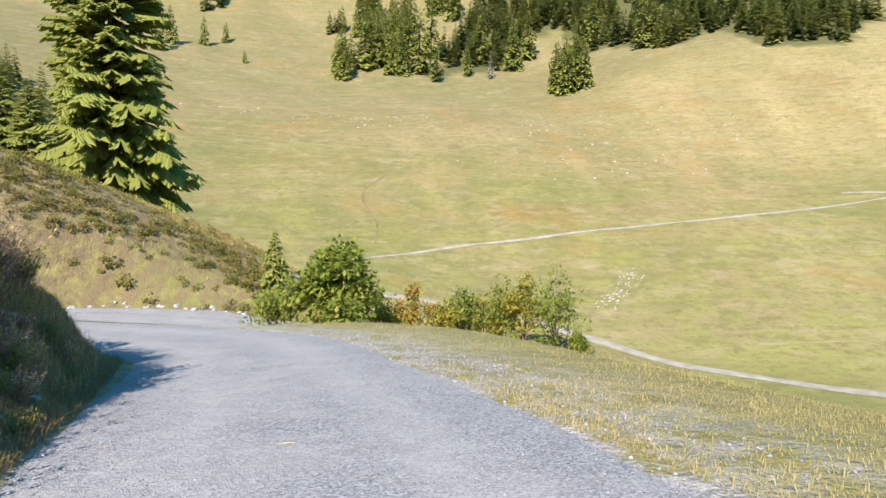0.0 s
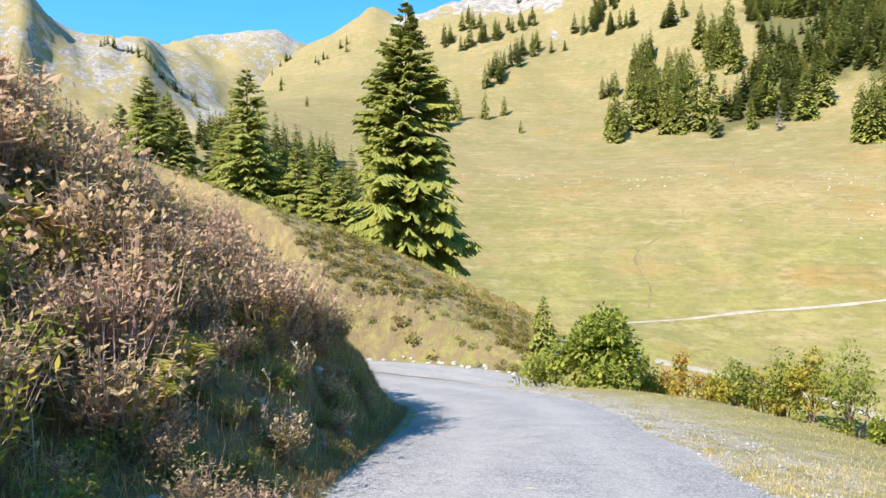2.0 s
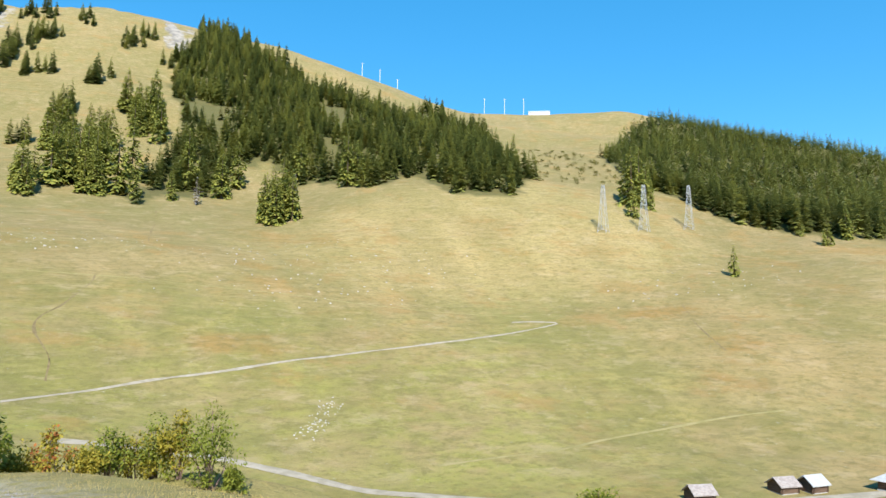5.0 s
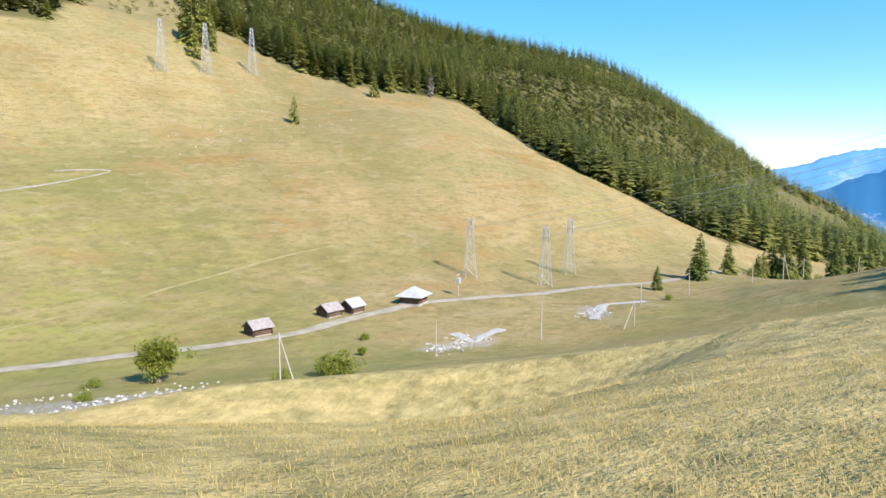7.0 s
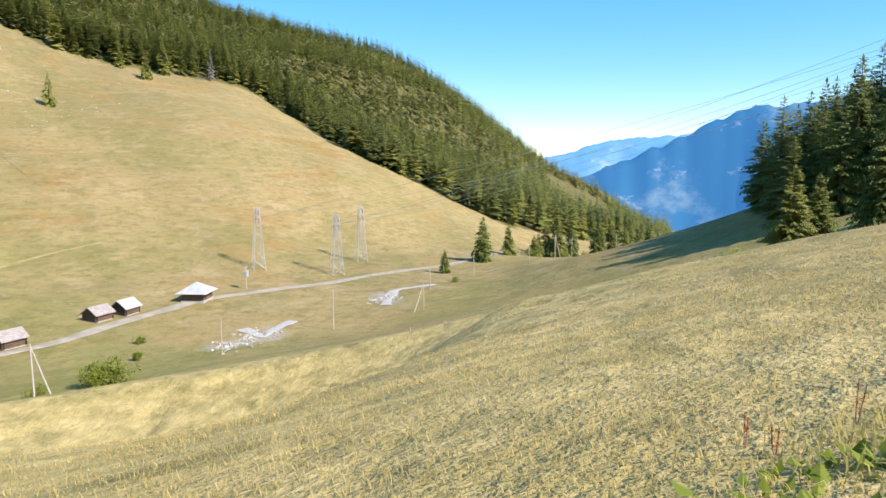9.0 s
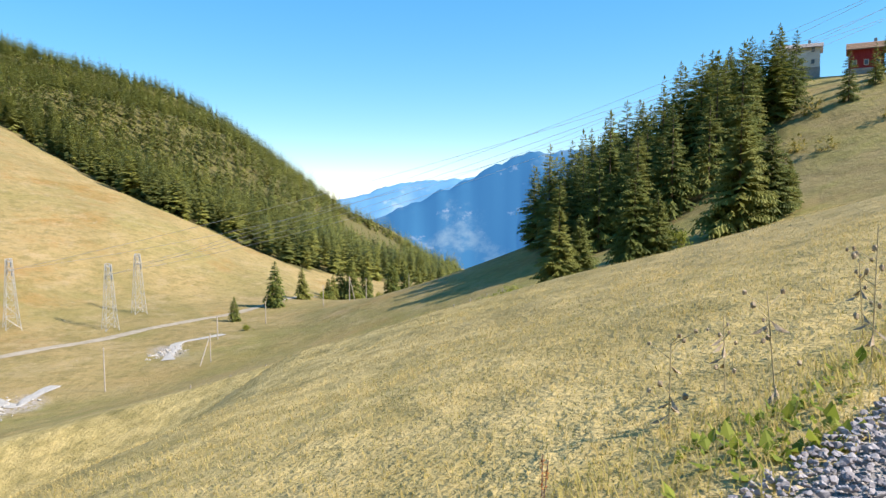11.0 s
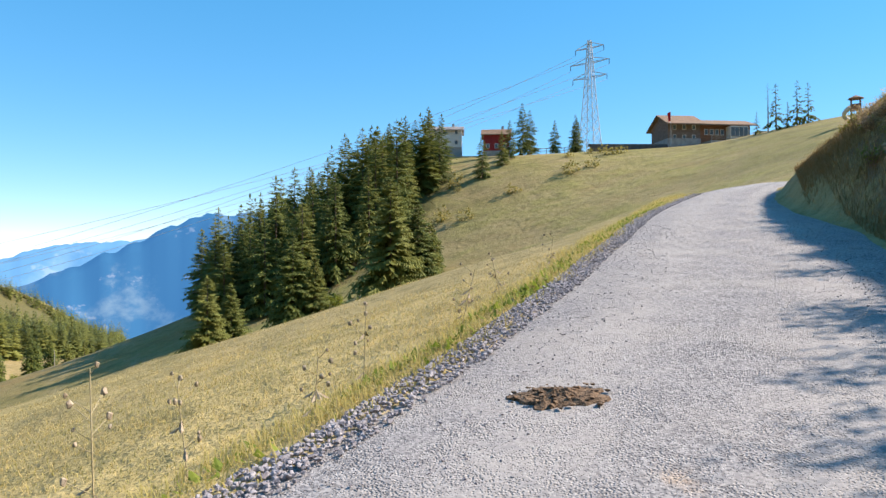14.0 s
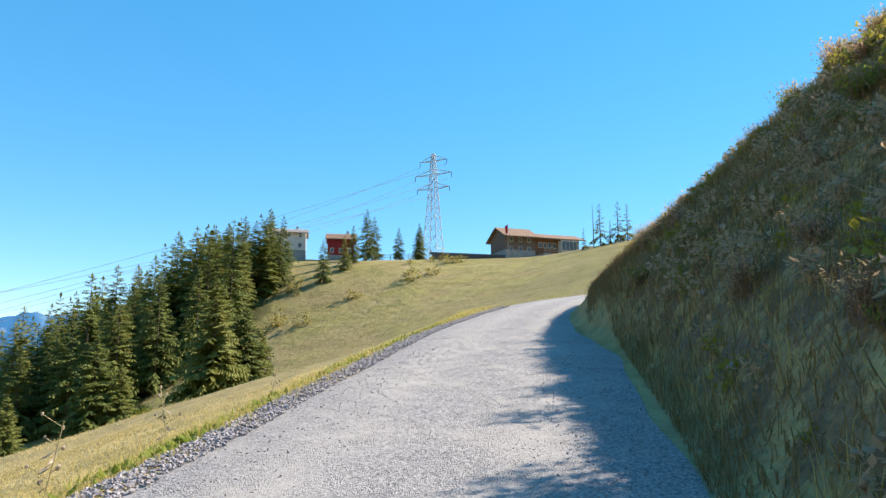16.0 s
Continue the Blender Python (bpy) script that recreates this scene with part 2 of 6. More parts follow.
M_POLE = plain("grey_wood_pole", (0.38, 0.34, 0.30), (0.50, 0.46, 0.42), 0.5, 0.9, 0.3, 0.05)
M_WIRE = plain("aluminium_cable", (0.42, 0.43, 0.45), (0.5, 0.5, 0.5), 0.5, 0.5, 0.0, 0.1, 0.3)
M_SLATE = plain("grey_brown_shingles", (0.17, 0.125, 0.105), (0.27, 0.205, 0.175), 0.5, 0.9, 0.4, 0.12)
M_DARKSTONE = plain("dark_wall_stone", (0.10, 0.098, 0.105), (0.19, 0.185, 0.19), 0.4, 0.95, 0.5, 0.08)
M_DARKEARTH = plain("bare_earth", (0.17, 0.125, 0.06), (0.27, 0.205, 0.10), 1.5, 0.95, 0.4, 0.2)
M_GLASS = plain("window_glass", (0.10, 0.15, 0.20), (0.16, 0.22, 0.28), 1.0, 0.08, 0.0, 0.5)
M_FLAG = plain("red_cloth", (0.55, 0.02, 0.03), (0.62, 0.03, 0.04), 0.4, 0.8, 0.1, 0.05)


def far_range_material(name, shade, light, haze_glow):
    """Distant mountains behind many kilometres of air; the haze is painted as blue colour and emission."""
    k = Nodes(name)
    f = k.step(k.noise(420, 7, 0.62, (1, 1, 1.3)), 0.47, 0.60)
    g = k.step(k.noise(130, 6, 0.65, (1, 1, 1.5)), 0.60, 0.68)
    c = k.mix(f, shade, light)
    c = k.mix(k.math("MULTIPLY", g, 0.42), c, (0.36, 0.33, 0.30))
    k.put(k.b, "Emission Color", haze_glow)
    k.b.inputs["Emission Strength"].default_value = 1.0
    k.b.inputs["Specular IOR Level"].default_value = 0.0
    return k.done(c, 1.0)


# air haze stands in these bluish tones and the emitted blue
M_RANGE = far_range_material("blue_haze_range", (0.015, 0.055, 0.085), (0.135, 0.165, 0.150), (0.022, 0.105, 0.26))
M_RANGE_FAR = far_range_material("pale_haze_range", (0.05, 0.11, 0.18), (0.11, 0.16, 0.21), (0.07, 0.22, 0.42))
# ---- the lie of the land: rings of heights round one point, a hill road laid into them ----
HUB = np.array((3.0, -5.0))
AZ = np.array([-70, -60, -45, -40, -35, -27, -20, -14, -8, 0, 10, 20, 30, 40, 50, 60, 70, 80, 90, 100, 110, 120, 130, 140, 150, 165, 190, 240, 290], float)
RINGS = (
    (39, (8, 6, 1.5, -1, -3, -4.4, -4.6, -4.8, -4.7, -5.0, -6.2, -8.4, -10, -9.6, -9.5, -9.2, -8.3, -7, -5.5, -4, -2.2, 0, 2.2, 5.2, 6.2, 8.5, 13, 17, 12)),
    (52, (18, 14, 8.7, 6.9, 4.9, 2.3, -0.5, -3, -6.5, -9.5, -11.5, -13.5, -15, -15.3, -14.8, -14, -12.7, -11.3, -9.3, -6.8, -3.2, 0, 2.9, 5.8, 7.6, 11.5, 18, 26, 20)),
    (80, (22, 15, 9.5, 8, 5, -1, -8, -13, -17, -20, -21, -22, -23, -23.5, -23.5, -22, -20, -17, -13.5, -9.5, -5, -1.5, 3.0, 8, 12.6, 20, 30, 40, 30)),
    (115, (30, 16, 4, 0, -4, -10, -16, -19, -22, -24, -26, -27.5, -27.6, -27.6, -27.6, -27.8, -27, -24, -19.5, -12.5, -5, 4, 10.5, 15.3, 20.5, 25, 32, 54, 42)),
    (160, (45, 25, 8, 3, -2, -8, -12, -15, -17, -19, -21, -22, -23, -24.5, -25.5, -26.5, -28.2, -27.5, -20.5, -11.5, 1.5, 22, 26, 26.5, 30, 34, 40, 70, 58)),
    (200, (60, 38, 18, 11, 6, 0, -4, -6, -7, -8, -10, -12, -14, -16, -18, -21, -27.5, -30, -27, -16, 7, 31, 30, 31, 36, 44, 50, 86, 74)),
    (300, (100, 80, 45, 38, 32, 26, 23, 22, 22, 22, 20, 17, 12, 10, 8, 5, -5, -27, -42, -40, -25, -5, 0, 15, 46, 58, 66, 120, 110)),
    (480, (140, 100, 60, 72, 92, 84, 78, 75, 72, 74, 74, 92, 96, 84, 62, 48, 12, -20, -50, -70, -75, -70, -60, 0, 60, 85, 95, 170, 150)),
    (750, (170, 120, 60, 100, 160, 190, 200, 208, 216, 232, 240, 226, 192, 185, 155, 118, 98, 36, -72, -100, -110, -110, -90, 20, 80, 110, 120, 220, 200)),
    (1300, (280, 200, 150, 170, 220, 265, 270, 290, 300, 310, 300, 270, 240, 220, 190, 150, 100, -10, -160, -260, -260, -260, -240, 40, 150, 220, 240, 240, 240)),
    (3600, (500, 500, 500, 500, 500, 450, 300, 200, 100, 50, 0, -50, -100, -150, -200, -200, -400, -650, -800, -800, -800, -800, -700, -50, 50, 100, 200, 250, 350)),
)
# crest lines of the opposite ridge (1000 m), the crag (1800 m) and the bald dome behind (2500 m): azimuth, height
RIDGE = [(-70, 195), (-45, 114), (-40, 141), (-37, 169), (-35, 205), (-33, 255), (-31, 279), (-29.3, 294), (-27, 321), (-25.5, 337), (-24, 329), (-21.7, 333), (-17, 354),
         (-13, 358), (-10, 370), (-6.5, 380), (-3.5, 390), (0, 398), (4.5, 394), (8, 386), (12, 375), (15, 365), (17.3, 354), (21.5, 327), (25, 309), (29.2, 294), (34.4, 290), (39.5, 289), (45, 264),
         (54, 222), (59, 194), (66, 158), (73.6, 128), (77, 97), (82, 34), (86, -12), (90, -48), (95, -100), (110, -140), (130, -120), (140, 60), (165, 140), (190, 150), (290, 240)]
CRAG = [(-70, 520), (-60, 560), (-54, 548), (-52, 556), (-51, 582), (-50, 548), (-48.2, 492), (-46.6, 480), (-43, 484), (-42, 450), (-40.5, 405), (-37, 345), (-34, 320), (-27, 300), (0, 250),
        (60, 50), (80, -200), (90, -380), (100, -450), (130, -380), (140, 20), (165, 200), (290, 300)]
DOME = [(-70, 600), (-52, 640), (-46, 635), (-42, 652), (-39.5, 702), (-36.5, 727), (-33.4, 739), (-31, 709), (-29, 660), (-24, 560), (-20, 500), (0, 250), (30, 100), (50, 0), (70, -100), (80, -400),
        (90, -600), (120, -650), (130, -500), (140, 0), (165, 200), (290, 400)]
RING_R = np.array([r for r, _ in RINGS[:-2]] + [1000, 1300, 1800, 2500, 3600], float)
even_rings = [(AZ, np.array(z, float)) for _, z in RINGS]
ridge, crag, dome = (tuple(np.array(q, float).T) for q in (RIDGE, CRAG, DOME))
RING_Z = even_rings[:-2] + [ridge, even_rings[-2], crag, dome, even_rings[-1]]



FOREST_A = [(50, 753), (87, 864), (100, 930), (130, 940), (165, 870), (213, 777), (285, 723), (348, 752), (379, 677), (311, 499), (277, 413), (231, 372), (202, 397), (206, 460), (159, 440), (151, 478), (119, 519), (117, 554), (90, 552), (67, 496), (37, 493), (15, 458), (6, 481), (56, 611)]
FOREST_B = [(448, 552), (352, 393), (366, 362), (360, 318), (380, 284), (390, 262), (412, 239), (440, 215), (400, 165), (352, 115), (350, 80), (345, 56), (330, 36), (420, -20), (620, -75), (990, -100), (985, 30), (960, 190), (890, 400), (800, 545), (738, 668), (645, 668), (560, 630)]
BACK_WOOD = [(-95, 120), (-85, 150), (-120, 260), (-190, 330), (-230, 300), (-150, 200), (-125, 130)]
HILLWOOD = [(121, -33), (112, -52), (120, -66), (130, -84), (146, -90), (174, -86), (200, -68), (188, -44), (150, -36)]


def cubic(x, xs, ys):
    """Smooth curve through the points (xs, ys) without overshoot; ys may have rows of its own for each x."""
    h = np.diff(xs)
    dy = np.diff(ys, axis=0) / h[:, None]
    m = np.zeros_like(ys)
    same = dy[:-1] * dy[1:] > 0
    m[1:-1] = np.where(same, 2 * dy[:-1] * dy[1:] / np.where(same, dy[:-1] + dy[1:], 1), 0)
    m[0], m[-1] = dy[0], dy[-1]
    i = np.clip(np.searchsorted(xs, x) - 1, 0, len(xs) - 2)
    u = np.clip((x - xs[i]) / h[i], 0, 1)
    if ys.shape[1] > 1:
        k = np.arange(len(x))
        a, b, ma, mb = ys[i, k], ys[i + 1, k], m[i, k], m[i + 1, k]
    else:
        a, b, ma, mb = (q[:, 0] for q in (ys[i], ys[i + 1], m[i], m[i + 1]))
    return a * (1 + 2 * u) * (1 - u) ** 2 + b * u * u * (3 - 2 * u) + h[i] * (ma * u * (1 - u) ** 2 - mb * u * u * (1 - u))


def ease(x, a, b):
    u = np.clip((x - a) / (b - a), 0, 1)
    return u * u * (3 - 2 * u)


def spline(points, step=0.4):
    """Catmull-Rom curve through 3D points, evenly fine."""
    p = np.array(points, float)
    p = np.vstack([2 * p[0] - p[1], p, 2 * p[-1] - p[-2]])
    out = []
    for i in range(1, len(p) - 2):
        n = max(2, int(np.linalg.norm(p[i + 1] - p[i]) / step))
        t = np.linspace(0, 1, n, endpoint=False)[:, None]
        a, b, c, e = p[i - 1], p[i], p[i + 1], p[i + 2]
        out.append(0.5 * (2 * b + (c - a) * t + (2 * a - 5 * b + 4 * c - e) * t ** 2 + (3 * b - a - 3 * c + e) * t ** 3))
    return np.vstack(out + [p[-2][None]])


def curve_side(line, x, y):
    """For points: index of the nearest sample of the line and the signed distance, positive to the right of its run."""
    near, dist, best = np.zeros(len(x), int), np.zeros(len(x)), np.full(len(x), 1e18)
    for a in range(0, len(x), 20000):
        sl = slice(a, a + 20000)
        d2 = (x[sl, None] - line[None, :, 0]) ** 2 + (y[sl, None] - line[None, :, 1]) ** 2
        near[sl] = d2.argmin(1)
        best[sl] = d2.min(1)
    run = np.gradient(line[:, :2], axis=0)
    run /= np.linalg.norm(run, axis=1)[:, None]
    dx, dy = x - line[near, 0], y - line[near, 1]
    side = dx * run[near, 1] - dy * run[near, 0]
    return near, np.sign(side) * np.sqrt(best)


ROAD = spline([(36, -57, 8.2), (26, -39.3, 6.0), (18, -26.8, 4.15), (12.1, -19.0, 2.85), (9.4, -15.4, 2.2), (6.75, -11.4, 1.5), (3.45, -5.5, 0.65),
               (1.05, 0.1, 0.02), (-0.6, 4.5, -0.5), (-1.9, 9.2, -1.15), (-3.9, 14.6, -1.95), (-7.4, 19.2, -2.75), (-12.5, 23.6, -3.5),
               (-18.0, 28.0, -4.2), (-25, 33, -5.0), (-34, 36, -6)])
BRANCH = spline([(-19, 30.6, -4.35), (-15, 32.6, -4.55), (-10, 33.0, -4.9), (-4.5, 33.2, -5.6), (2, 35, -6.6), (9, 40, -8.5)])


def swell(x, y, size, seed=0.0):
    """Soft irregular relief from a few crossed waves, about -1 to 1."""
    u, v = x / size + seed, y / size - seed * 1.7
    w = np.sin(u * 1.9 + 1.3 * np.sin(v * 1.1 + seed)) + np.sin(v * 2.3 + 1.7 * np.sin(u * 0.9 - seed)) + 0.6 * np.sin(1.3 * (u + v) * 2.2 + np.sin(u * 2.7))
    return w / 2.6


PATCH = np.random.default_rng(99).random((64, 64))


def patchy(x, y, size, seed=0.0):
    """Irregular patches, about -1 to 1, from a smoothed random lattice."""
    u, v = np.asarray(x) / size + seed * 7.3 + 1000, np.asarray(y) / size + seed * 3.1 + 1000
    i, j = np.floor(u).astype(int), np.floor(v).astype(int)
    f, g = u - i, v - j
    f, g = f * f * (3 - 2 * f), g * g * (3 - 2 * g)
    p = lambda a, b: PATCH[(i + a) % 64, (j + b) % 64]
    return 2 * ((p(0, 0) * (1 - f) + p(1, 0) * f) * (1 - g) + (p(0, 1) * (1 - f) + p(1, 1) * f) * g) - 1


def land(x, y):
    """Height of the ground."""
    x, y = np.asarray(x, float).ravel(), np.asarray(y, float).ravel()
    dx, dy = x - HUB[0], y - HUB[1]
    r, a = np.hypot(dx, dy), np.degrees(np.arctan2(dx, dy))
    a = np.where(a < -70, a + 360, a)
    rows = np.stack([cubic(a, az, z[:, None]) for az, z in RING_Z])
    far = cubic(r, RING_R, rows)
    g = ease(r, 60, 300)
    far = far + g * (r / 300) ** 0.5 * (1.2 * swell(x, y, 60, 1.0) + 0.5 * swell(x, y, 22, 2.0)) * (1 - ease(r, 1500, 2500))
    far = far + ease(r, 400, 700) * (6 * swell(x, y, 90, 4.0) + 3 * swell(x, y, 40, 5.0)) * (1 - ease(r, 850, 1000))
    far = far + ease(r, 1200, 1500) * (12 * swell(x, y, 260, 3.0) - 26 * np.abs(swell(x, y, 95, 6.0)) - 12 * np.abs(swell(x, y, 40, 2.0)) + 12)
    crags = ease(r, 860, 960) * (1 - ease(r, 1040, 1100)) * (1 - ease(a, -6, 6)) * ease(a, -30, -25)
    far = far + crags * (5 * np.abs(swell(x, y, 13, 2.0)) + 4 * swell(x, y, 31, 8.0) - 2)
    z = far
    k = np.flatnonzero(r < 62)
    if len(k):
        xn, yn = x[k], y[k]
        i, d = curve_side(ROAD, xn, yn)
        run = np.gradient(ROAD, axis=0)
        along = ((xn - ROAD[i, 0]) * run[i, 0] + (yn - ROAD[i, 1]) * run[i, 1]) / (run[i, 0] ** 2 + run[i, 1] ** 2)
        zr = ROAD[i, 2] + run[i, 2] * np.clip(along, -2, 2)
        up = ease(-yn, -1, 9)  # 0 downhill, 1 up the road
        tight = 0.95 * ease(-yn, 20, 29)  # the bank closes in on the road farther up
        b = np.clip(-d - 2.15 + tight, 0, None)
        steep = 0.5 + 0.75 * ease(yn, 2.5, 7) + 0.6 * up
        foot = 0.9 + 0.3 * ease(yn, 2.5, 7) + 0.7 * up
        bank = np.minimum(b * steep, foot) + np.clip(np.minimum(b, 6 + 7 * up) - foot / steep, 0, None) * (0.70 + 0.17 * up) + np.clip(b - 6 - 7 * up, 0, None) * (0.04 + 0.22 * up)
        v = np.clip(d - 2.0, 0, None)
        flat = 4.2 * (1 - ease(-yn, -6, 3))
        drop = 0.07 * np.minimum(v, flat) + np.clip(v - flat, 0, None) * (0.27 + 0.15 * flat / 4.2)
        rough = 0.035 * ease(np.abs(d), 2.2, 4.5)
        near = zr + bank - drop + rough * swell(xn, yn, 2.2, 7.0) + 0.12 * ease(np.abs(d), 3.5, 8) * swell(xn, yn, 6.5, 9.0)
        w = ease(r[k], 26, 42)
        mix = near * (1 - w) + far[k] * w
        lim = 2.0 - np.where(d < 0, tight, 0)
        on = 1 - ease(np.abs(d), lim, lim + 1.2 - 0.5 * tight * (d < 0))
        mix = mix * (1 - on) + zr * on
        i2, d2 = curve_side(BRANCH, xn, yn)
        on2 = (1 - ease(np.abs(d2), 1.8, 3.4)) * (1 - on)
        mix = mix * (1 - on2) + BRANCH[i2, 2] * on2
        z = z.copy()
        z[k] = mix
    return z


def inside(x, y, poly):
    """Which points lie inside the polygon in plan."""
    hit = np.zeros(len(x), bool)
    for (xa, ya), (xb, yb) in zip(poly, poly[1:] + poly[:1]):
        with np.errstate(divide="ignore", invalid="ignore"):
            hit ^= ((ya > y) != (yb > y)) & (x < (xb - xa) * (y - ya) / (yb - ya + 1e-12) + xa)
    return hit


def blob(x, y, cx, cy, rx, ry, turn=0.0):
    c, s = math.cos(radians(turn)), math.sin(radians(turn))
    u, v = ((x - cx) * c + (y - cy) * s) / rx, ((y - cy) * c - (x - cx) * s) / ry
    return np.clip(1.6 - 1.6 * (u * u + v * v), 0, 1)


def ground_masks(x, y):
    """Where the turf is dry, rusty, stony, rocky or worn bare, and where gully shade is painted."""
    dx, dy = x - HUB[0], y - HUB[1]
    r, a = np.hypot(dx, dy), np.degrees(np.arctan2(dx, dy))
    near = 1 - ease(r, 30, 130)
    dry = 0.06 + (0.80 - 0.55 * ease(a, 88, 106) * ease(r, 4, 32)) * (1 - ease(r, 26, 105)) * ease(a, 8, 40) + 0.25 * ease(a, 50, 75) * ease(r, 170, 320) * (1 - ease(a, 85, 95)) + 0.35 * blob(x, y, 190, 330, 150, 110)
    dry = dry + 0.08 * ease(r, 350, 800) - 0.75 * blob(x, y, -18, 39, 30, 18)
    dry = dry - 0.35 * blob(x, y, 60, 120, 110, 60, -25) - 0.2 * blob(x, y, -20, 200, 160, 70)
    rust = 0.2 + 0.5 * ease(a, 30, 50) * ease(r, 120, 200) + 0.5 * blob(x, y, 70, 320, 200, 90) + 0.5 * blob(x, y, 250, 170, 120, 80) - 0.3 * near
    spot = blob(x, y, 195, 330, 26, 16) + blob(x, y, 45, 205, 60, 12, 10) * 0.6 + blob(x, y, 100, 215, 45, 12, 10) * 0.6
    rust = np.clip(rust, 0, 1) + spot
    stones = 0.25 * ease(r, 90, 140) * (1 - ease(r, 450, 600)) + blob(x, y, 70, 330, 90, 35) + blob(x, y, -30, 340, 50, 25)
    band = ease(a, -26, -23) * (1 - ease(a, -9, -3)) * ease(r, 835, 900)
    streak = np.clip(1.9 * patchy(a + 0.012 * r, r / 160, 1.3, 6.0) - 0.15, 0, 1.1) * ease(a, -16, -11) * (1 - ease(a, 5.0, 6.5)) * ease(r, 735, 800)
    scar = ease(a, 2.2, 3.0) * (1 - ease(a, 5.2, 5.8)) * ease(r, 800, 860)
    rock = 1.2 * band + 1.05 * streak + 0.98 * scar + ease(r, 1350, 1600) * (0.98 + 0.22 * patchy(a, r / 90, 2.1, 8.0)) + 0.5 * ease(r, 2330, 2420) * ease(a, -40, -37)
    rock = np.clip(rock, 0, 1.4)
    i, d = np.zeros(len(x), int), np.full(len(x), 99.0)
    k = np.flatnonzero(r < 60)
    i[k], d[k] = curve_side(ROAD, x[k], y[k])
    bare = np.where(d > 0, (1 - ease(d, 2.0, 6.0)) * ease(y, 2, 6) * ease(x, -17, -13), 0) * 0.85 + (1 - ease(np.abs(d), 2.0, 2.6)) * 0.55 * np.where(d < 0, 1 - ease(-y, 15, 20), 1)
    river = blob(x, y, 101, 49.5, 7, 3, -30) + blob(x, y, 107, 46.5, 6, 2.5, 25) + blob(x, y, 140, 37, 9, 3, 30) + 0.9 * blob(x, y, 50, 62, 16, 5, -35) + 0.6 * blob(x, y, 38, 74, 14, 5, -40)
    earth = np.where(d < 0, ease(-d, 2.1, 2.8) * (1 - ease(-d, 8, 11)), 0) * (1 - ease(r, 40, 55)) * 0.95 + 0.75 * blob(x, y, -17, 41, 24, 11)
    # streaks down the slope where gully shadow is coloured in, without relief
    gully = np.clip(0.5 + 0.9 * patchy(a + r * 0.035, r / 45, 2.2, 3.0) + 0.5 * patchy(a + r * 0.035, r / 30, 0.9, 4.0) + 0.35 * (1 - ease(a, 15, 45)), 0, 1.1) * ease(r, 130, 190) * (1 - ease(r, 700, 1000))
    litter = np.zeros(len(x))
    for poly in (FOREST_A, FOREST_B, BACK_WOOD, HILLWOOD):
        litter[inside(x + 4 * swell(x, y, 9, 1.0), y + 4 * swell(x, y, 8, 2.0), poly)] = 0.8
    high = ease(r, 230, 480) * (1 - ease(a, 55, 75))
    lush = ease(r, 70, 110) * (1 - ease(r, 185, 300)) * (1 - ease(a, 30, 62)) * 0.9 + 0.85 * ease(a, 92, 105) * ease(r, 20, 48) * (1 - ease(r, 220, 300))
    lush = lush * (d > 0)
    return dict(afar=ease(r, 70, 150) * (1 - ease(r, 1100, 1500)), high=high, lush=lush, litter=litter, gully=gully, earth=earth, dry=dry, rust=rust, stones=stones, rock=rock, bare=np.clip(bare + river, 0, 1))


def mask_mesh(me, masks):
    for key, v in masks.items():
        me.attributes.new(key, "FLOAT", "POINT").data.foreach_set("value", np.clip(v, 0, 1.5).astype(np.float32))


def mesh_from(name, verts, faces, mats=(), smooth=True):
    """A mesh from arrays: verts n x 3, faces as a list of index arrays (m x 3 or m x 4)."""
    me = bpy.data.meshes.new(name)
    faces = [np.asarray(f, np.int32) for f in faces if len(f)]
    loops = np.concatenate([f.ravel() for f in faces])
    counts = np.concatenate([np.full(len(f), f.shape[1], np.int32) for f in faces])
    me.vertices.add(len(verts))
    me.vertices.foreach_set("co", np.asarray(verts, np.float32).ravel())
    me.loops.add(len(loops))
    me.loops.foreach_set("vertex_index", loops.astype(np.int32))
    me.polygons.add(len(counts))
    starts = np.concatenate([[0], np.cumsum(counts)[:-1]]).astype(np.int32)
    me.polygons.foreach_set("loop_start", starts)
    me.polygons.foreach_set("use_smooth", np.full(len(counts), smooth))
    for m in mats:
        me.materials.append(m)
    me.update(calc_edges=True)
    me.validate()
    return me


def build_ground():
    az = np.radians(np.concatenate([np.arange(-64, 182, 0.55), np.arange(182, 296, 2.0)]))
    r = [0.0, 0.15]
    while r[-1] < 3600:
        r.append(r[-1] + max(0.14, 0.013 * r[-1]))
    r = np.array(r)
    A, R = np.meshgrid(az, r)
    X, Y = HUB[0] + R * np.sin(A), HUB[1] + R * np.cos(A)
    Z = land(X, Y)
    n, m = len(r), len(az)
    idx = np.arange(n * m).reshape(n, m)
    nxt = np.roll(idx, -1, axis=1)
    quads = np.stack([idx[:-1], nxt[:-1], nxt[1:], idx[1:]], -1).reshape(-1, 4)[:, ::-1]
    me = mesh_from("ground", np.stack([X.ravel(), Y.ravel(), Z], 1), [quads], [M_GROUND])
    return tagged(new("ground", me), "alpine pasture hillsides of short yellow-green autumn grass", "ground", kind="structure")


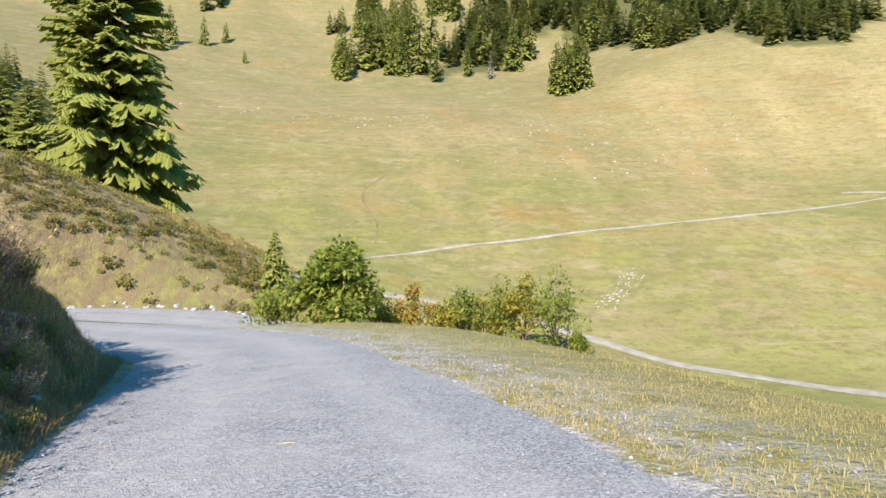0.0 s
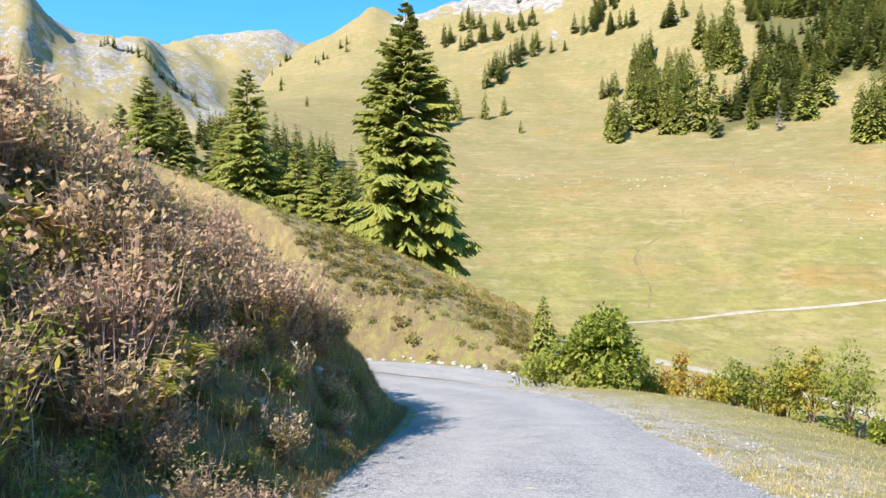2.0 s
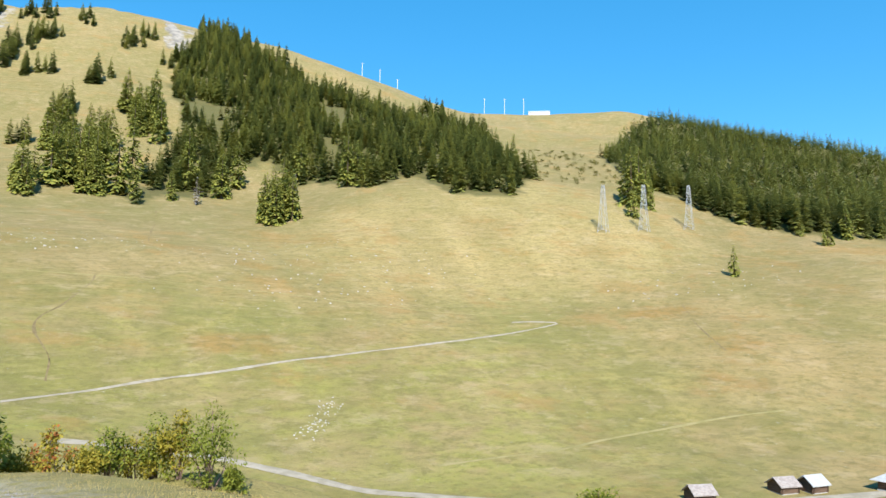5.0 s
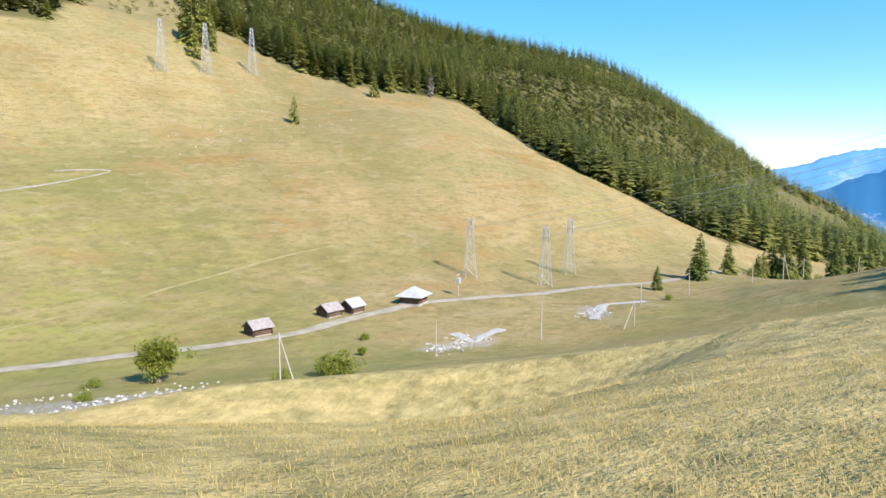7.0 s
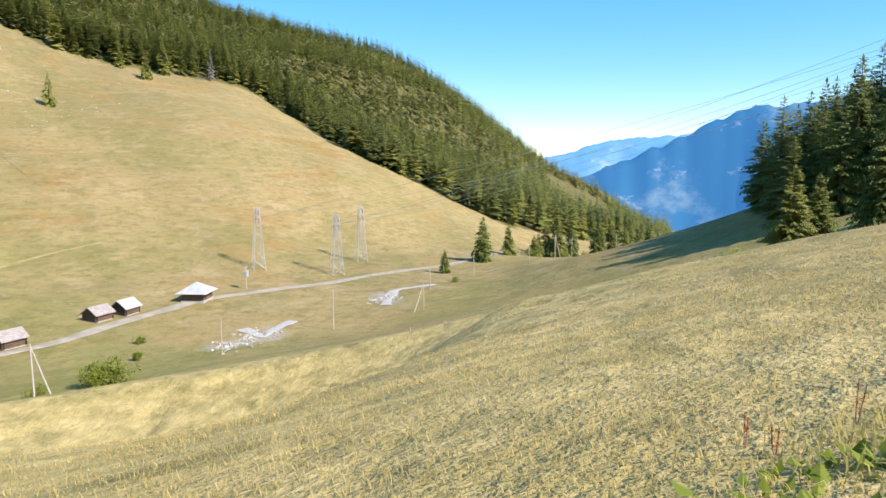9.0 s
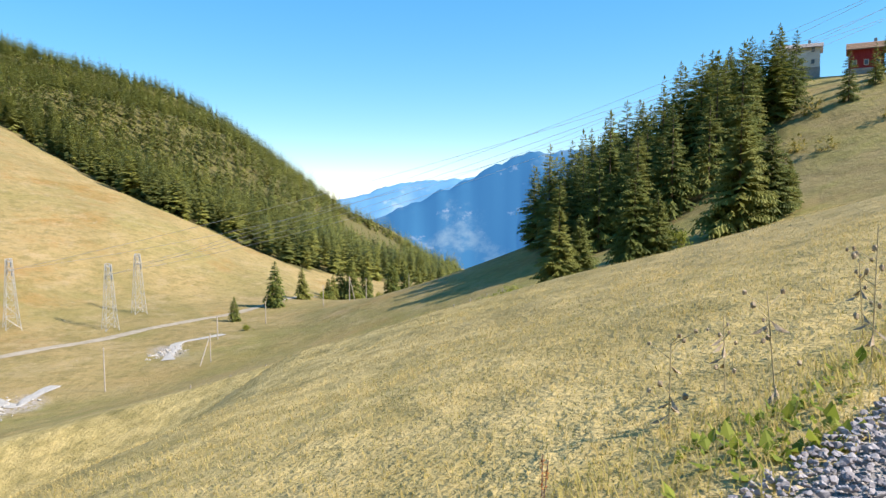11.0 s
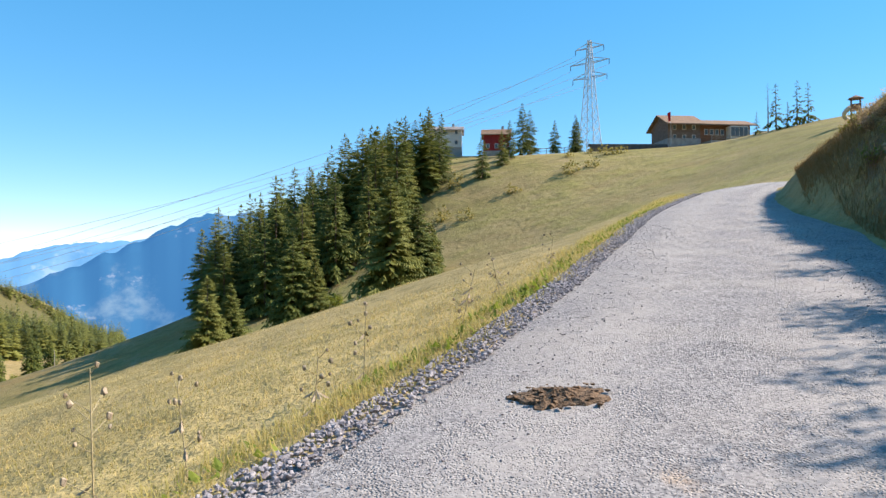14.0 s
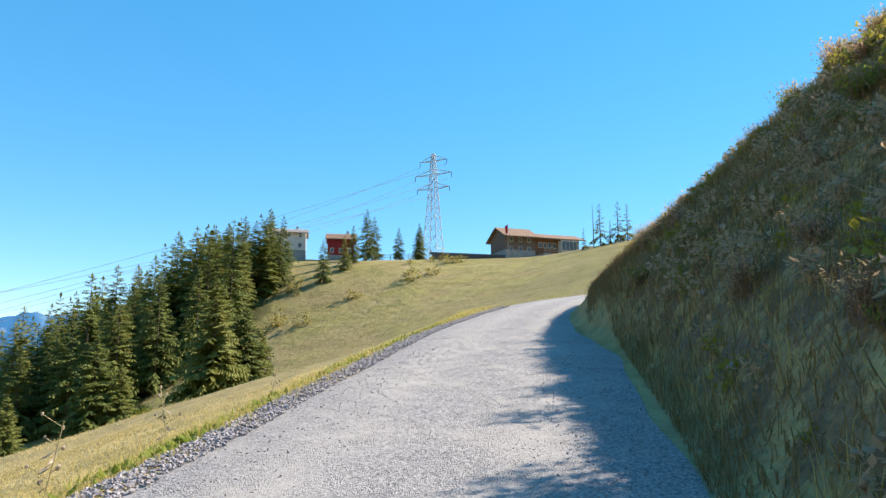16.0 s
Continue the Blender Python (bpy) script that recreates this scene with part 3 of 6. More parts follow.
def ribbon(name, line, half, lift, mat, label, category="road", wobble=0.12, cols=7, crown=0.03, seed=1.0, trim=None):
    p = line[:, :2]
    run = np.gradient(p, axis=0)
    run /= np.linalg.norm(run, axis=1)[:, None]
    nrm = np.stack([run[:, 1], -run[:, 0]], 1)
    s = np.arange(len(p))
    V = []
    for c in np.linspace(-1, 1, cols):
        w = half * c
        if trim is not None and c < 0:
            w = (half - trim) * c
        if abs(c) == 1:
            w = w + np.sign(c) * wobble * (np.sin(s * 0.31 + seed + c) + np.sin(s * 0.13 + 2 * c) + 0.4 * np.sin(s * 0.77 + seed))
        q = p + nrm * np.reshape(w, (-1, 1)) if np.ndim(w) else p + nrm * w
        V.append(np.column_stack([q, land(q[:, 0], q[:, 1]) + lift + crown * (1 - c * c) - lift * 0.5 * (abs(c) == 1)]))
    V = np.stack(V, 1).reshape(-1, 3)
    idx = np.arange(len(V)).reshape(len(p), cols)
    quads = np.stack([idx[:-1, :-1], idx[:-1, 1:], idx[1:, 1:], idx[1:, :-1]], -1).reshape(-1, 4)
    return tagged(new(name, mesh_from(name, V, [quads[:, ::-1]], [mat])), label, category, kind="structure")


def fronds(base, way, length, width, sag, rng):
    """Kite-shaped sprays: from base along way, with drooping sides. Arrays in, verts and triangles out."""
    n = len(base)
    side = np.cross(way, (0, 0, 1.0))
    side /= np.linalg.norm(side, axis=1)[:, None] + 1e-9
    L, W, S = length[:, None], width[:, None], sag[:, None]
    down = np.array((0, 0, -1.0))
    mid = base + way * L * 0.55
    tip = base + way * L + down * S * 0.9
    V = np.stack([base, mid + side * W + down * S, tip, mid - side * W + down * S], 1).reshape(-1, 3)
    k = np.arange(n)[:, None] * 4
    return V, np.concatenate([k + (0, 1, 2), k + (0, 2, 3)])


def cone(p0, p1, r0, r1, sides=6):
    """A tapered round bar."""
    p0, p1 = np.array(p0, float), np.array(p1, float)
    w = p1 - p0
    w /= np.linalg.norm(w) + 1e-9
    u = np.cross(w, (0.3, 0.9, 0.1) if abs(w[2]) > 0.5 else (0, 0, 1.0))
    u /= np.linalg.norm(u)
    v = np.cross(w, u)
    t = np.linspace(0, 2 * np.pi, sides, endpoint=False)
    ring = np.cos(t)[:, None] * u + np.sin(t)[:, None] * v
    V = np.vstack([p0 + ring * r0, p1 + ring * r1])
    i = np.arange(sides)
    j = (i + 1) % sides
    return V, np.stack([i, j, j + sides, i + sides], 1)


def join(pieces):
    """Puts (verts, faces) pieces together."""
    V, F, at = [], [], 0
    for v, f in pieces:
        V.append(v)
        F.append(np.asarray(f) + at)
        at += len(v)
    faces = {}
    for f in F:
        faces.setdefault(f.shape[1], []).append(f)
    return np.vstack(V), [np.concatenate(f) for f in faces.values()]


def spruce_crown(h, r, whorls, per, twigs, seed, bare=0.06, thin=0.0):
    """Crown of a spruce: whorls of drooping boughs, each with side sprays."""
    rng = np.random.default_rng(seed)
    f = np.repeat((np.arange(whorls) + 0.5) / whorls, per)
    f = np.clip(f + rng.normal(0, 0.35 / whorls, len(f)), 0, 0.99)
    keep = rng.random(len(f)) > thin
    f = f[keep]
    n = len(f)
    ang = rng.random(n) * 2 * np.pi
    lump = 1 + 0.22 * np.sin(ang * 2 + seed) * np.sin(f * 9 + seed)
    L = (r * (1 - f) ** 0.78 * (0.70 + 0.45 * rng.random(n)) + 0.02 * h) * lump
    L *= np.clip(0.72 + f * 2.2, 0, 1)
    slope = -0.34 + 0.72 * f + rng.normal(0, 0.09, n)
    way = np.stack([np.cos(ang), np.sin(ang), slope], 1)
    way /= np.linalg.norm(way, axis=1)[:, None]
    base = np.stack([0 * f, 0 * f, h * (bare + (0.985 - bare) * f)], 1)
    out = [fronds(base, way, L, L * (0.33 if not twigs else 0.20 if twigs < 8 else 0.07), L * 0.13, rng)]
    for j in range(twigs):
        s = 0.22 + 0.78 * (j // 2 + 0.5) / max(1, twigs // 2)
        sign = 1 if j % 2 else -1
        turn = sign * (0.75 + 0.3 * rng.random(n))
        w2 = np.stack([way[:, 0] * np.cos(turn) - way[:, 1] * np.sin(turn), way[:, 0] * np.sin(turn) + way[:, 1] * np.cos(turn), way[:, 2] - 0.18 - 0.4 * rng.random(n)], 1)
        w2 /= np.linalg.norm(w2, axis=1)[:, None]
        b2 = base + way * (L * s)[:, None] - np.array((0, 0, 1.0)) * (L * 0.10 * s)[:, None]
        l2 = L * ((0.50 - 0.26 * s) if twigs < 8 else (0.30 - 0.15 * s)) * (0.7 + 0.6 * rng.random(n)) + 0.1
        out.append(fronds(b2, w2, l2, l2 * (0.30 if twigs < 8 else 0.21), l2 * 0.3, rng))
    top = np.array([[0, 0, h * 0.95]]), np.array([[0.02, 0.01, 1.0]])
    out.append(fronds(top[0], top[1], np.array([h * 0.06]), np.array([0.012 * h]), np.array([0.0]), rng))
    V = np.vstack([o[0] for o in out])
    F, at = [], 0
    for v, t in out:
        F.append(t + at)
        at += len(v)
    return V, np.concatenate(F)


def trunk(h, r, seed, lean=0.0):
    return join([cone((0, 0, -0.8), (lean * 0.4, 0, h * 0.5), r, r * 0.62, 8), cone((lean * 0.4, 0, h * 0.5), (lean * 0.5, 0, h * 0.985), r * 0.62, 0.015, 8)])


def tube(points, r, sides=4):
    """One bent bar through the points."""
    p = np.array(points, float)
    t = np.linspace(0, 2 * np.pi, sides, endpoint=False) + 0.785
    V = (p[:, None] + np.stack([np.cos(t), np.sin(t), 0 * t], 1)[None] * r).reshape(-1, 3)
    i = np.arange(sides)
    j = (i + 1) % sides
    F = np.concatenate([np.stack([i, j, j + sides, i + sides], 1) + k * sides for k in range(len(p) - 1)])
    return V, [F]


def part(name, verts, faces, material, parent, label="", smooth=False):
    ob = new(name, mesh_from(name, verts, faces if isinstance(faces, list) else [faces], [material], smooth))
    ob.parent = parent
    return tagged(ob, label) if label else ob


def thing(name, label, category, m=None, group=""):
    ob = new(name)
    ob.empty_display_size = 0.3
    if m is not None:
        ob.matrix_basis = m
    return tagged(ob, label, category, group)


def spot(x, y, sink=0.0):
    return float(land([x], [y])[0]) - sink


def stand(x, y, turn=0.0, size=1.0, sink=0.05, tall=None):
    return Matrix.LocRotScale((x, y, spot(x, y, sink)), Euler((0, 0, radians(turn))), (size, size, tall or size))


def spruce(h, r, whorls, per, twigs, seed, needles, label, group="", thin=0.0, bark=None, bare=0.06):
    t = thing("spruce_tree", label, "tree", None, group)
    part("trunk", *trunk(h, 0.011 * h + 0.04, seed), bark or M_BARK, t, smooth=True)
    part("crown", *spruce_crown(h, r, whorls, per, twigs, seed, bare, thin), needles, t)
    return t


def woods(name, plan, spacing, sizes, kinds, label, mat, seed, cut=None, category="woods", sink=0.4):
    """Many trees over a stretch of plan, as one body."""
    rng = np.random.default_rng(seed)
    xs, ys = [p[0] for p in plan], [p[1] for p in plan]
    gx, gy = np.meshgrid(np.arange(min(xs), max(xs), spacing), np.arange(min(ys), max(ys), spacing))
    x = gx.ravel() + rng.uniform(-0.5, 0.5, gx.size) * spacing
    y = gy.ravel() + rng.uniform(-0.5, 0.5, gx.size) * spacing
    ok = inside(x, y, plan)
    if cut is not None:
        ok &= cut(x, y)
    x, y = x[ok], y[ok]
    scale = rng.uniform(*sizes, len(x)) * (0.75 + 0.35 * rng.random(len(x)))
    return tree_body(name, x, y, scale, kinds, label, mat, seed + 1000, category, sink)


def tree_body(name, x, y, scale, kinds, label, mat, seed, category="woods", sink=0.4):
    """One body of many trees or bushes at given places and sizes."""
    rng = np.random.default_rng(seed)
    z = land(x, y)
    pick = rng.integers(0, len(kinds), len(x))
    turn = rng.random(len(x)) * 2 * np.pi
    V, F, T, at = [], [], [], 0
    for j, (kv, kf) in enumerate(kinds):
        k = np.flatnonzero(pick == j)
        if not len(k):
            continue
        T.append(np.repeat(rng.random(len(k)) ** 1.5, len(kv)))
        c, s = np.cos(turn[k])[:, None], np.sin(turn[k])[:, None]
        fat = (scale[k] * rng.uniform(0.85, 1.2, len(k)))[:, None]
        vx = (kv[None, :, 0] * c - kv[None, :, 1] * s) * fat + x[k, None]
        vy = (kv[None, :, 0] * s + kv[None, :, 1] * c) * fat + y[k, None]
        vz = kv[None, :, 2] * scale[k, None] + z[k, None] - sink
        V.append(np.stack([vx, vy, vz], -1).reshape(-1, 3))
        F.append((kf[None] + (np.arange(len(k)) * len(kv))[:, None, None]).reshape(-1, 3) + at)
        at += len(V[-1])
    me = mesh_from(name, np.vstack(V), [np.concatenate(F)], [mat], False)
    mask_mesh(me, dict(tone=np.concatenate(T)))
    return tagged(new(name, me), label, category, kind="stuff")


def leaf_cloud(centres, radii, n, size, seed, flat=0.6):
    """Leaves scattered on and in a set of lumps; each leaf a small folded kite."""
    rng = np.random.default_rng(seed)
    c, r = np.array(centres, float), np.array(radii, float)
    pick = rng.choice(len(c), n, p=r ** 2 / (r ** 2).sum())
    d = rng.normal(size=(n, 3))
    d /= np.linalg.norm(d, axis=1)[:, None]
    p = c[pick] + d * (r[pick] * (0.55 + 0.5 * rng.random(n) ** 0.6))[:, None] * (1, 1, 0.9)
    way = d * 0.6 + rng.normal(size=(n, 3)) * 0.6
    way[:, 2] -= 0.15
    way /= np.linalg.norm(way, axis=1)[:, None]
    l = size * (0.6 + 0.8 * rng.random(n))
    return fronds(p, way, l, l * flat * 0.5, l * 0.12, rng)


def shrub(name, label, x, y, h, w, leaves, size, mat, seed, stems=9, lumps=14, group="", extra=None):
    """A leafy shrub: bowed stems from one foot and lumps of leaves."""
    rng = np.random.default_rng(seed)
    t = thing(name, label, "shrub", stand(x, y), group)
    tips, pieces = [], []
    for i in range(stems):
        a, lean = rng.random() * 6.28, rng.random() ** 0.7
        top = np.array((math.cos(a) * lean * w * 0.42, math.sin(a) * lean * w * 0.42, h * (0.92 - 0.45 * lean) * (0.8 + 0.25 * rng.random())))
        knee = top * (0.35, 0.35, 0.5) + rng.normal(0, 0.04 * w, 3) * (1, 1, 0)
        pieces += [cone((rng.normal(0, 0.04 * w), rng.normal(0, 0.04 * w), -0.15), knee, 0.012 * h, 0.009 * h, 5), cone(knee, top, 0.009 * h, 0.003 * h, 5)]
        tips += [top, knee * 0.4 + top * 0.6]
    part("stem_clump", *join(pieces), M_TWIG, t, smooth=True)
    tips = tips + [np.array((rng.normal(0, 0.22 * w), rng.normal(0, 0.22 * w), h * rng.uniform(0.2, 0.75))) for _ in range(lumps)]
    rad = [w * rng.uniform(0.09, 0.2) for _ in tips]
    V, F = leaf_cloud(tips, rad, leaves, size, seed)
    V[:, 2] = np.maximum(V[:, 2], 0.02)
    part("foliage", V, F, mat, t)
    if extra:
        V, F = leaf_cloud([p * (1, 1, 1.02) for p in tips[: 2 * stems : 2]], [w * 0.1] * stems, extra[0], size, seed + 1)
        part("autumn_foliage", V, F, extra[1], t, "leaves turned red and orange")
    return t


def rock_mesh(seed, n=14):
    """A small angular stone, about one across."""
    rng = np.random.default_rng(seed)
    bm = bmesh.new()
    p = rng.normal(size=(n, 3))
    p /= np.linalg.norm(p, axis=1)[:, None]
    for q in p * (0.5, 0.42, 0.32) * (0.85 + 0.3 * rng.random((n, 1))):
        bm.verts.new(q)
    bmesh.ops.convex_hull(bm, input=bm.verts[:])
    bmesh.ops.delete(bm, geom=[v for v in bm.verts if not v.link_faces], context="VERTS")
    bmesh.ops.triangulate(bm, faces=bm.faces[:])
    bm.verts.index_update()
    V = np.array([v.co[:] for v in bm.verts])
    F = np.array([[v.index for v in f.verts] for f in bm.faces])
    bm.free()
    return V, F


def strew(name, x, y, size, kinds, mat, label, category, seed, sunk=0.25, lift=0.0, tilt=True):
    """Many small stones as one body."""
    rng = np.random.default_rng(seed)
    z = land(x, y) + lift
    pick = rng.integers(0, len(kinds), len(x))
    V, F, at = [], [], 0
    for j, (kv, kf) in enumerate(kinds):
        k = np.flatnonzero(pick == j)
        if not len(k):
            continue
        t = rng.random(len(k)) * 6.28
        c, s = np.cos(t)[:, None], np.sin(t)[:, None]
        g = size[k][:, None]
        vx = (kv[None, :, 0] * c - kv[None, :, 1] * s) * g + x[k, None]
        vy = (kv[None, :, 0] * s + kv[None, :, 1] * c) * g + y[k, None]
        vz = kv[None, :, 2] * g + z[k, None] + g * (0.32 - sunk)
        V.append(np.stack([vx, vy, vz], -1).reshape(-1, 3))
        F.append((kf[None] + (np.arange(len(k)) * len(kv))[:, None, None]).reshape(-1, 3) + at)
        at += len(V[-1])
    return tagged(new(name, mesh_from(name, np.vstack(V), [np.concatenate(F)], [mat], False)), label, category, kind="stuff")


def blades(name, x, y, height, width, bend, mat, label, seed, segments=2):
    """Grass blades, bent over, as one body."""
    rng = np.random.default_rng(seed)
    n = len(x)
    z = land(x, y)
    a = rng.random(n) * 6.28
    h = height * (0.5 + rng.random(n))
    out = np.stack([np.cos(a), np.sin(a), 0 * a], 1)
    side = np.stack([-np.sin(a), np.cos(a), 0 * a], 1) * (width * (0.6 + 0.8 * rng.random(n)))[:, None]
    foot = np.stack([x, y, z - 0.02], 1)
    b = bend * (0.3 + 1.2 * rng.random(n))
    mid = foot + out * (h * b * 0.3)[:, None] + np.stack([0 * h, 0 * h, h * 0.6], 1)
    tip = foot + out * (h * b)[:, None] + np.stack([0 * h, 0 * h, h * (1 - 0.35 * b)], 1)
    V = np.stack([foot - side, foot + side, mid + side * 0.7, mid - side * 0.7, tip], 1).reshape(-1, 3)
    k = np.arange(n)[:, None] * 5
    return tagged(new(name, mesh_from(name, V, [k + (0, 1, 2, 3), k + (3, 2, 4)], [mat], False)), label, "grass", kind="stuff")

# ---- ground, roads and tracks ----
ground = build_ground()
co = np.empty(len(ground.data.vertices) * 3, np.float32)
ground.data.vertices.foreach_get("co", co)
co = co.reshape(-1, 3).astype(float)
mask_mesh(ground.data, ground_masks(co[:, 0], co[:, 1]))


def wheel_mask(ob, cols):
    n = len(ob.data.vertices)
    c = np.tile(np.linspace(-1, 1, cols), n // cols)
    mask_mesh(ob.data, dict(wheel=np.exp(-((np.abs(c) - 0.45) / 0.22) ** 2)))


wheel_mask(ribbon("road", ROAD, 2.05, 0.03, M_ROAD, "pale grey gravel mountain road with worn wheel tracks", cols=15, wobble=0.07, trim=0.95 * ease(-ROAD[:, 1], 20, 29)), 15)
wheel_mask(ribbon("road_branch", BRANCH, 1.8, 0.03, M_ROAD, "pale grey gravel lane below the bend", seed=2.0, cols=7), 7)
VALLEY = spline([(-6, 140, 0), (4, 137.5, 0), (13, 134.5, 0), (22, 130, 0), (32, 122, 0), (44, 109, 0), (57, 99, 0), (70, 91, 0), (84, 82, 0), (93, 77.5, 0), (104, 75.5, 0), (116, 73.5, 0), (127, 70.5, 0), (140, 62.5, 0), (163, 51, 0), (190, 38, 0), (215, 29, 0), (245, 20, 0)], 1.0)
UPPER = spline([(-22, 157, 0), (-5, 168, 0), (12, 177, 0), (31, 184, 0), (64, 194.5, 0), (105, 201.5, 0), (145, 208, 0), (153, 211, 0), (146, 216, 0), (138, 218, 0)], 1.5)
PATH_HIGH = spline([(-80, 290, 0), (-31, 277, 0), (4, 271, 0), (51, 259, 0), (105, 240, 0), (150, 222, 0)], 2.0)
PATH_LOW = spline([(60, 118, 0), (72, 117.5, 0), (89, 117.3, 0), (105, 120, 0), (123, 120, 0), (140, 118, 0), (153, 115, 0)], 1.5)
ribbon("valley_road", VALLEY, 1.35, 0.12, M_TRACK, "pale gravel farm road along the valley floor", cols=5, wobble=0.2)
ribbon("upper_track", UPPER, 0.6, 0.12, M_TRACK, "pale gravel track climbing the opposite slope", cols=5, wobble=0.2)
ribbon("footpath", PATH_HIGH, 0.4, 0.1, M_PATH, "faint trodden path across the opposite slope", cols=3, wobble=0.1)
ribbon("footpath", PATH_LOW, 0.5, 0.08, M_PATH, "faint grassy track above the huts", cols=3, wobble=0.15)


for bed in ([(109.6, 52.9, 0), (105.4, 47.5, 0), (109.4, 47.7, 0), (115.6, 46.2, 0)],
            [(131.2, 34.8, 0), (140.7, 36.0, 0), (148.6, 36.6, 0), (156.3, 30.5, 0)]):
    ribbon("stream_bed", spline(bed, 0.6), 0.95, 0.12, M_PALESTONE, "dry stream bed of pale limestone gravel", "stream", wobble=0.35, cols=5, crown=0.0)
for rill in ([(-1.5, 272.9, 0), (-3.6, 260.0, 0), (-10.0, 236.4, 0), (-14.3, 223.2, 0), (-14.5, 208.9, 0), (-9.5, 189.1, 0), (-9.4, 175.0, 0)],
             [(26.7, 442.0, 0), (18.2, 343.7, 0)],
             [(212.5, 207.0, 0), (192.7, 179.7, 0), (179.9, 156.2, 0)]):
    ribbon("eroded_rill", spline(rill, 1.5), 0.24, 0.05, M_DARKEARTH, "narrow eroded rill of bare brown earth", "gully", wobble=0.22, cols=3, crown=-0.05)


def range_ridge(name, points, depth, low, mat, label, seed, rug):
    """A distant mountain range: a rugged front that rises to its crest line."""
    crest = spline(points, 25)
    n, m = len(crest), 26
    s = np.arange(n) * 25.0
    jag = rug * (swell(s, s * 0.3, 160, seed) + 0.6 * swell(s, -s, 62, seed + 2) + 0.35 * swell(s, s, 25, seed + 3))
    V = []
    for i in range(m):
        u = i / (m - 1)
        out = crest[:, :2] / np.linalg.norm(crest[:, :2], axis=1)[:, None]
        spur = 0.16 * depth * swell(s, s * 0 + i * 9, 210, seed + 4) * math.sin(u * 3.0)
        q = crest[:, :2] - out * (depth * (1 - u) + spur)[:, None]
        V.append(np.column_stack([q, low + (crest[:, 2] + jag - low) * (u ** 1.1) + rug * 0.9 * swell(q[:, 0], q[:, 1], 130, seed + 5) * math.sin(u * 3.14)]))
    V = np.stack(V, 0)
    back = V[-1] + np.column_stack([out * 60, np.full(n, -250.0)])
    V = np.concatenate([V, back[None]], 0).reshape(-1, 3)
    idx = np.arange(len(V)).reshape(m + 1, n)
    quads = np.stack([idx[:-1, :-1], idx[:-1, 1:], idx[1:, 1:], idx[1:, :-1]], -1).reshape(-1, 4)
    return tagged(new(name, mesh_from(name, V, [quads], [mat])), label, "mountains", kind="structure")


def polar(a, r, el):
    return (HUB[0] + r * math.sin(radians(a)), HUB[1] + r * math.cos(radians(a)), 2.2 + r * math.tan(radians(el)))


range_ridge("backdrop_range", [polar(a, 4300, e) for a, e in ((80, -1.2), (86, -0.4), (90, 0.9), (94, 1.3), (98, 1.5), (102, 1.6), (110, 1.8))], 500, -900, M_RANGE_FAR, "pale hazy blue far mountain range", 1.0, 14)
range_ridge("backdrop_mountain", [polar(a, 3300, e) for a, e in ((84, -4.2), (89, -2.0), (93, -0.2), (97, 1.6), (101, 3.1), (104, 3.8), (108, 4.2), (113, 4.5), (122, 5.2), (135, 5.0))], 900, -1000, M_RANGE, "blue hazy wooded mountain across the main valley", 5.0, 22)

# ---- trees on the opposite slope ----
FAR_KINDS = [spruce_crown(1.0, 0.225, 10, 6, 0, s, 0.03) for s in (11, 12, 13, 14)]
MID_KINDS = [spruce_crown(1.0, 0.235, 17, 8, 0, s, 0.03) for s in (21, 22, 23, 24)]
hollow = lambda x, y: patchy(x, y, 42, 3.3) + 0.5 * patchy(x, y, 18, 1.3) > -0.52 + 0.25 * (y < 560)
woods("spruce_wood", FOREST_A, 8.6, (18, 27), MID_KINDS, "dense dark green spruce wood on the opposite slope", M_WOODS, 31, hollow)
near_b = lambda x, y: np.hypot(x, y) < 560
far_b = lambda x, y: np.hypot(x, y) >= 560
clear_b = lambda x, y: ~(inside(x, y, [(716, 45), (716, 4), (790, -20), (930, -22), (930, 8), (900, 50)]))
woods("spruce_wood", FOREST_B, 7.8, (18, 26), MID_KINDS, "dense spruce wood along the lower forest edge", M_WOODS, 32, near_b)
woods("spruce_wood", FOREST_B, 7.8, (15, 21), FAR_KINDS, "dense spruce wood covering the far valley side", M_WOODS, 33, lambda x, y: far_b(x, y) & clear_b(x, y))
woods("mixed_wood", FOREST_B, 24, (11, 17), [(v * (1.35, 1.35, 1), f) for v, f in FAR_KINDS], "scattered yellow-green broadleaved trees among the spruces", M_WOODS_LIGHT, 34, lambda x, y: clear_b(x, y) & (swell(x, y, 60, 2.0) > -0.1))
woods("mixed_wood", FOREST_A, 30, (12, 17), [(v * (1.3, 1.3, 1), f) for v, f in FAR_KINDS], "lighter green trees among the spruces", M_WOODS_LIGHT, 35)

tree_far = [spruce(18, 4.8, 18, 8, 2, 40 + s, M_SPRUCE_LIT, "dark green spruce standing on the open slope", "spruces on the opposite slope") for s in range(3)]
CLUSTERS = [
    ([(-51, 456), (-40, 457), (-45, 522), (-57, 539)], 4),
    ([(-36, 478), (-23, 489), (-2, 471), (1, 573), (-14, 622), (-48, 616)], 34),
    ([(7, 606), (36, 597), (34, 670), (6, 678)], 11),
    ([(78, 415), (96, 399), (111, 404), (112, 440), (88, 440)], 10),
    ([(300, 335), (318, 335), (325, 352), (305, 352)], 4),
]
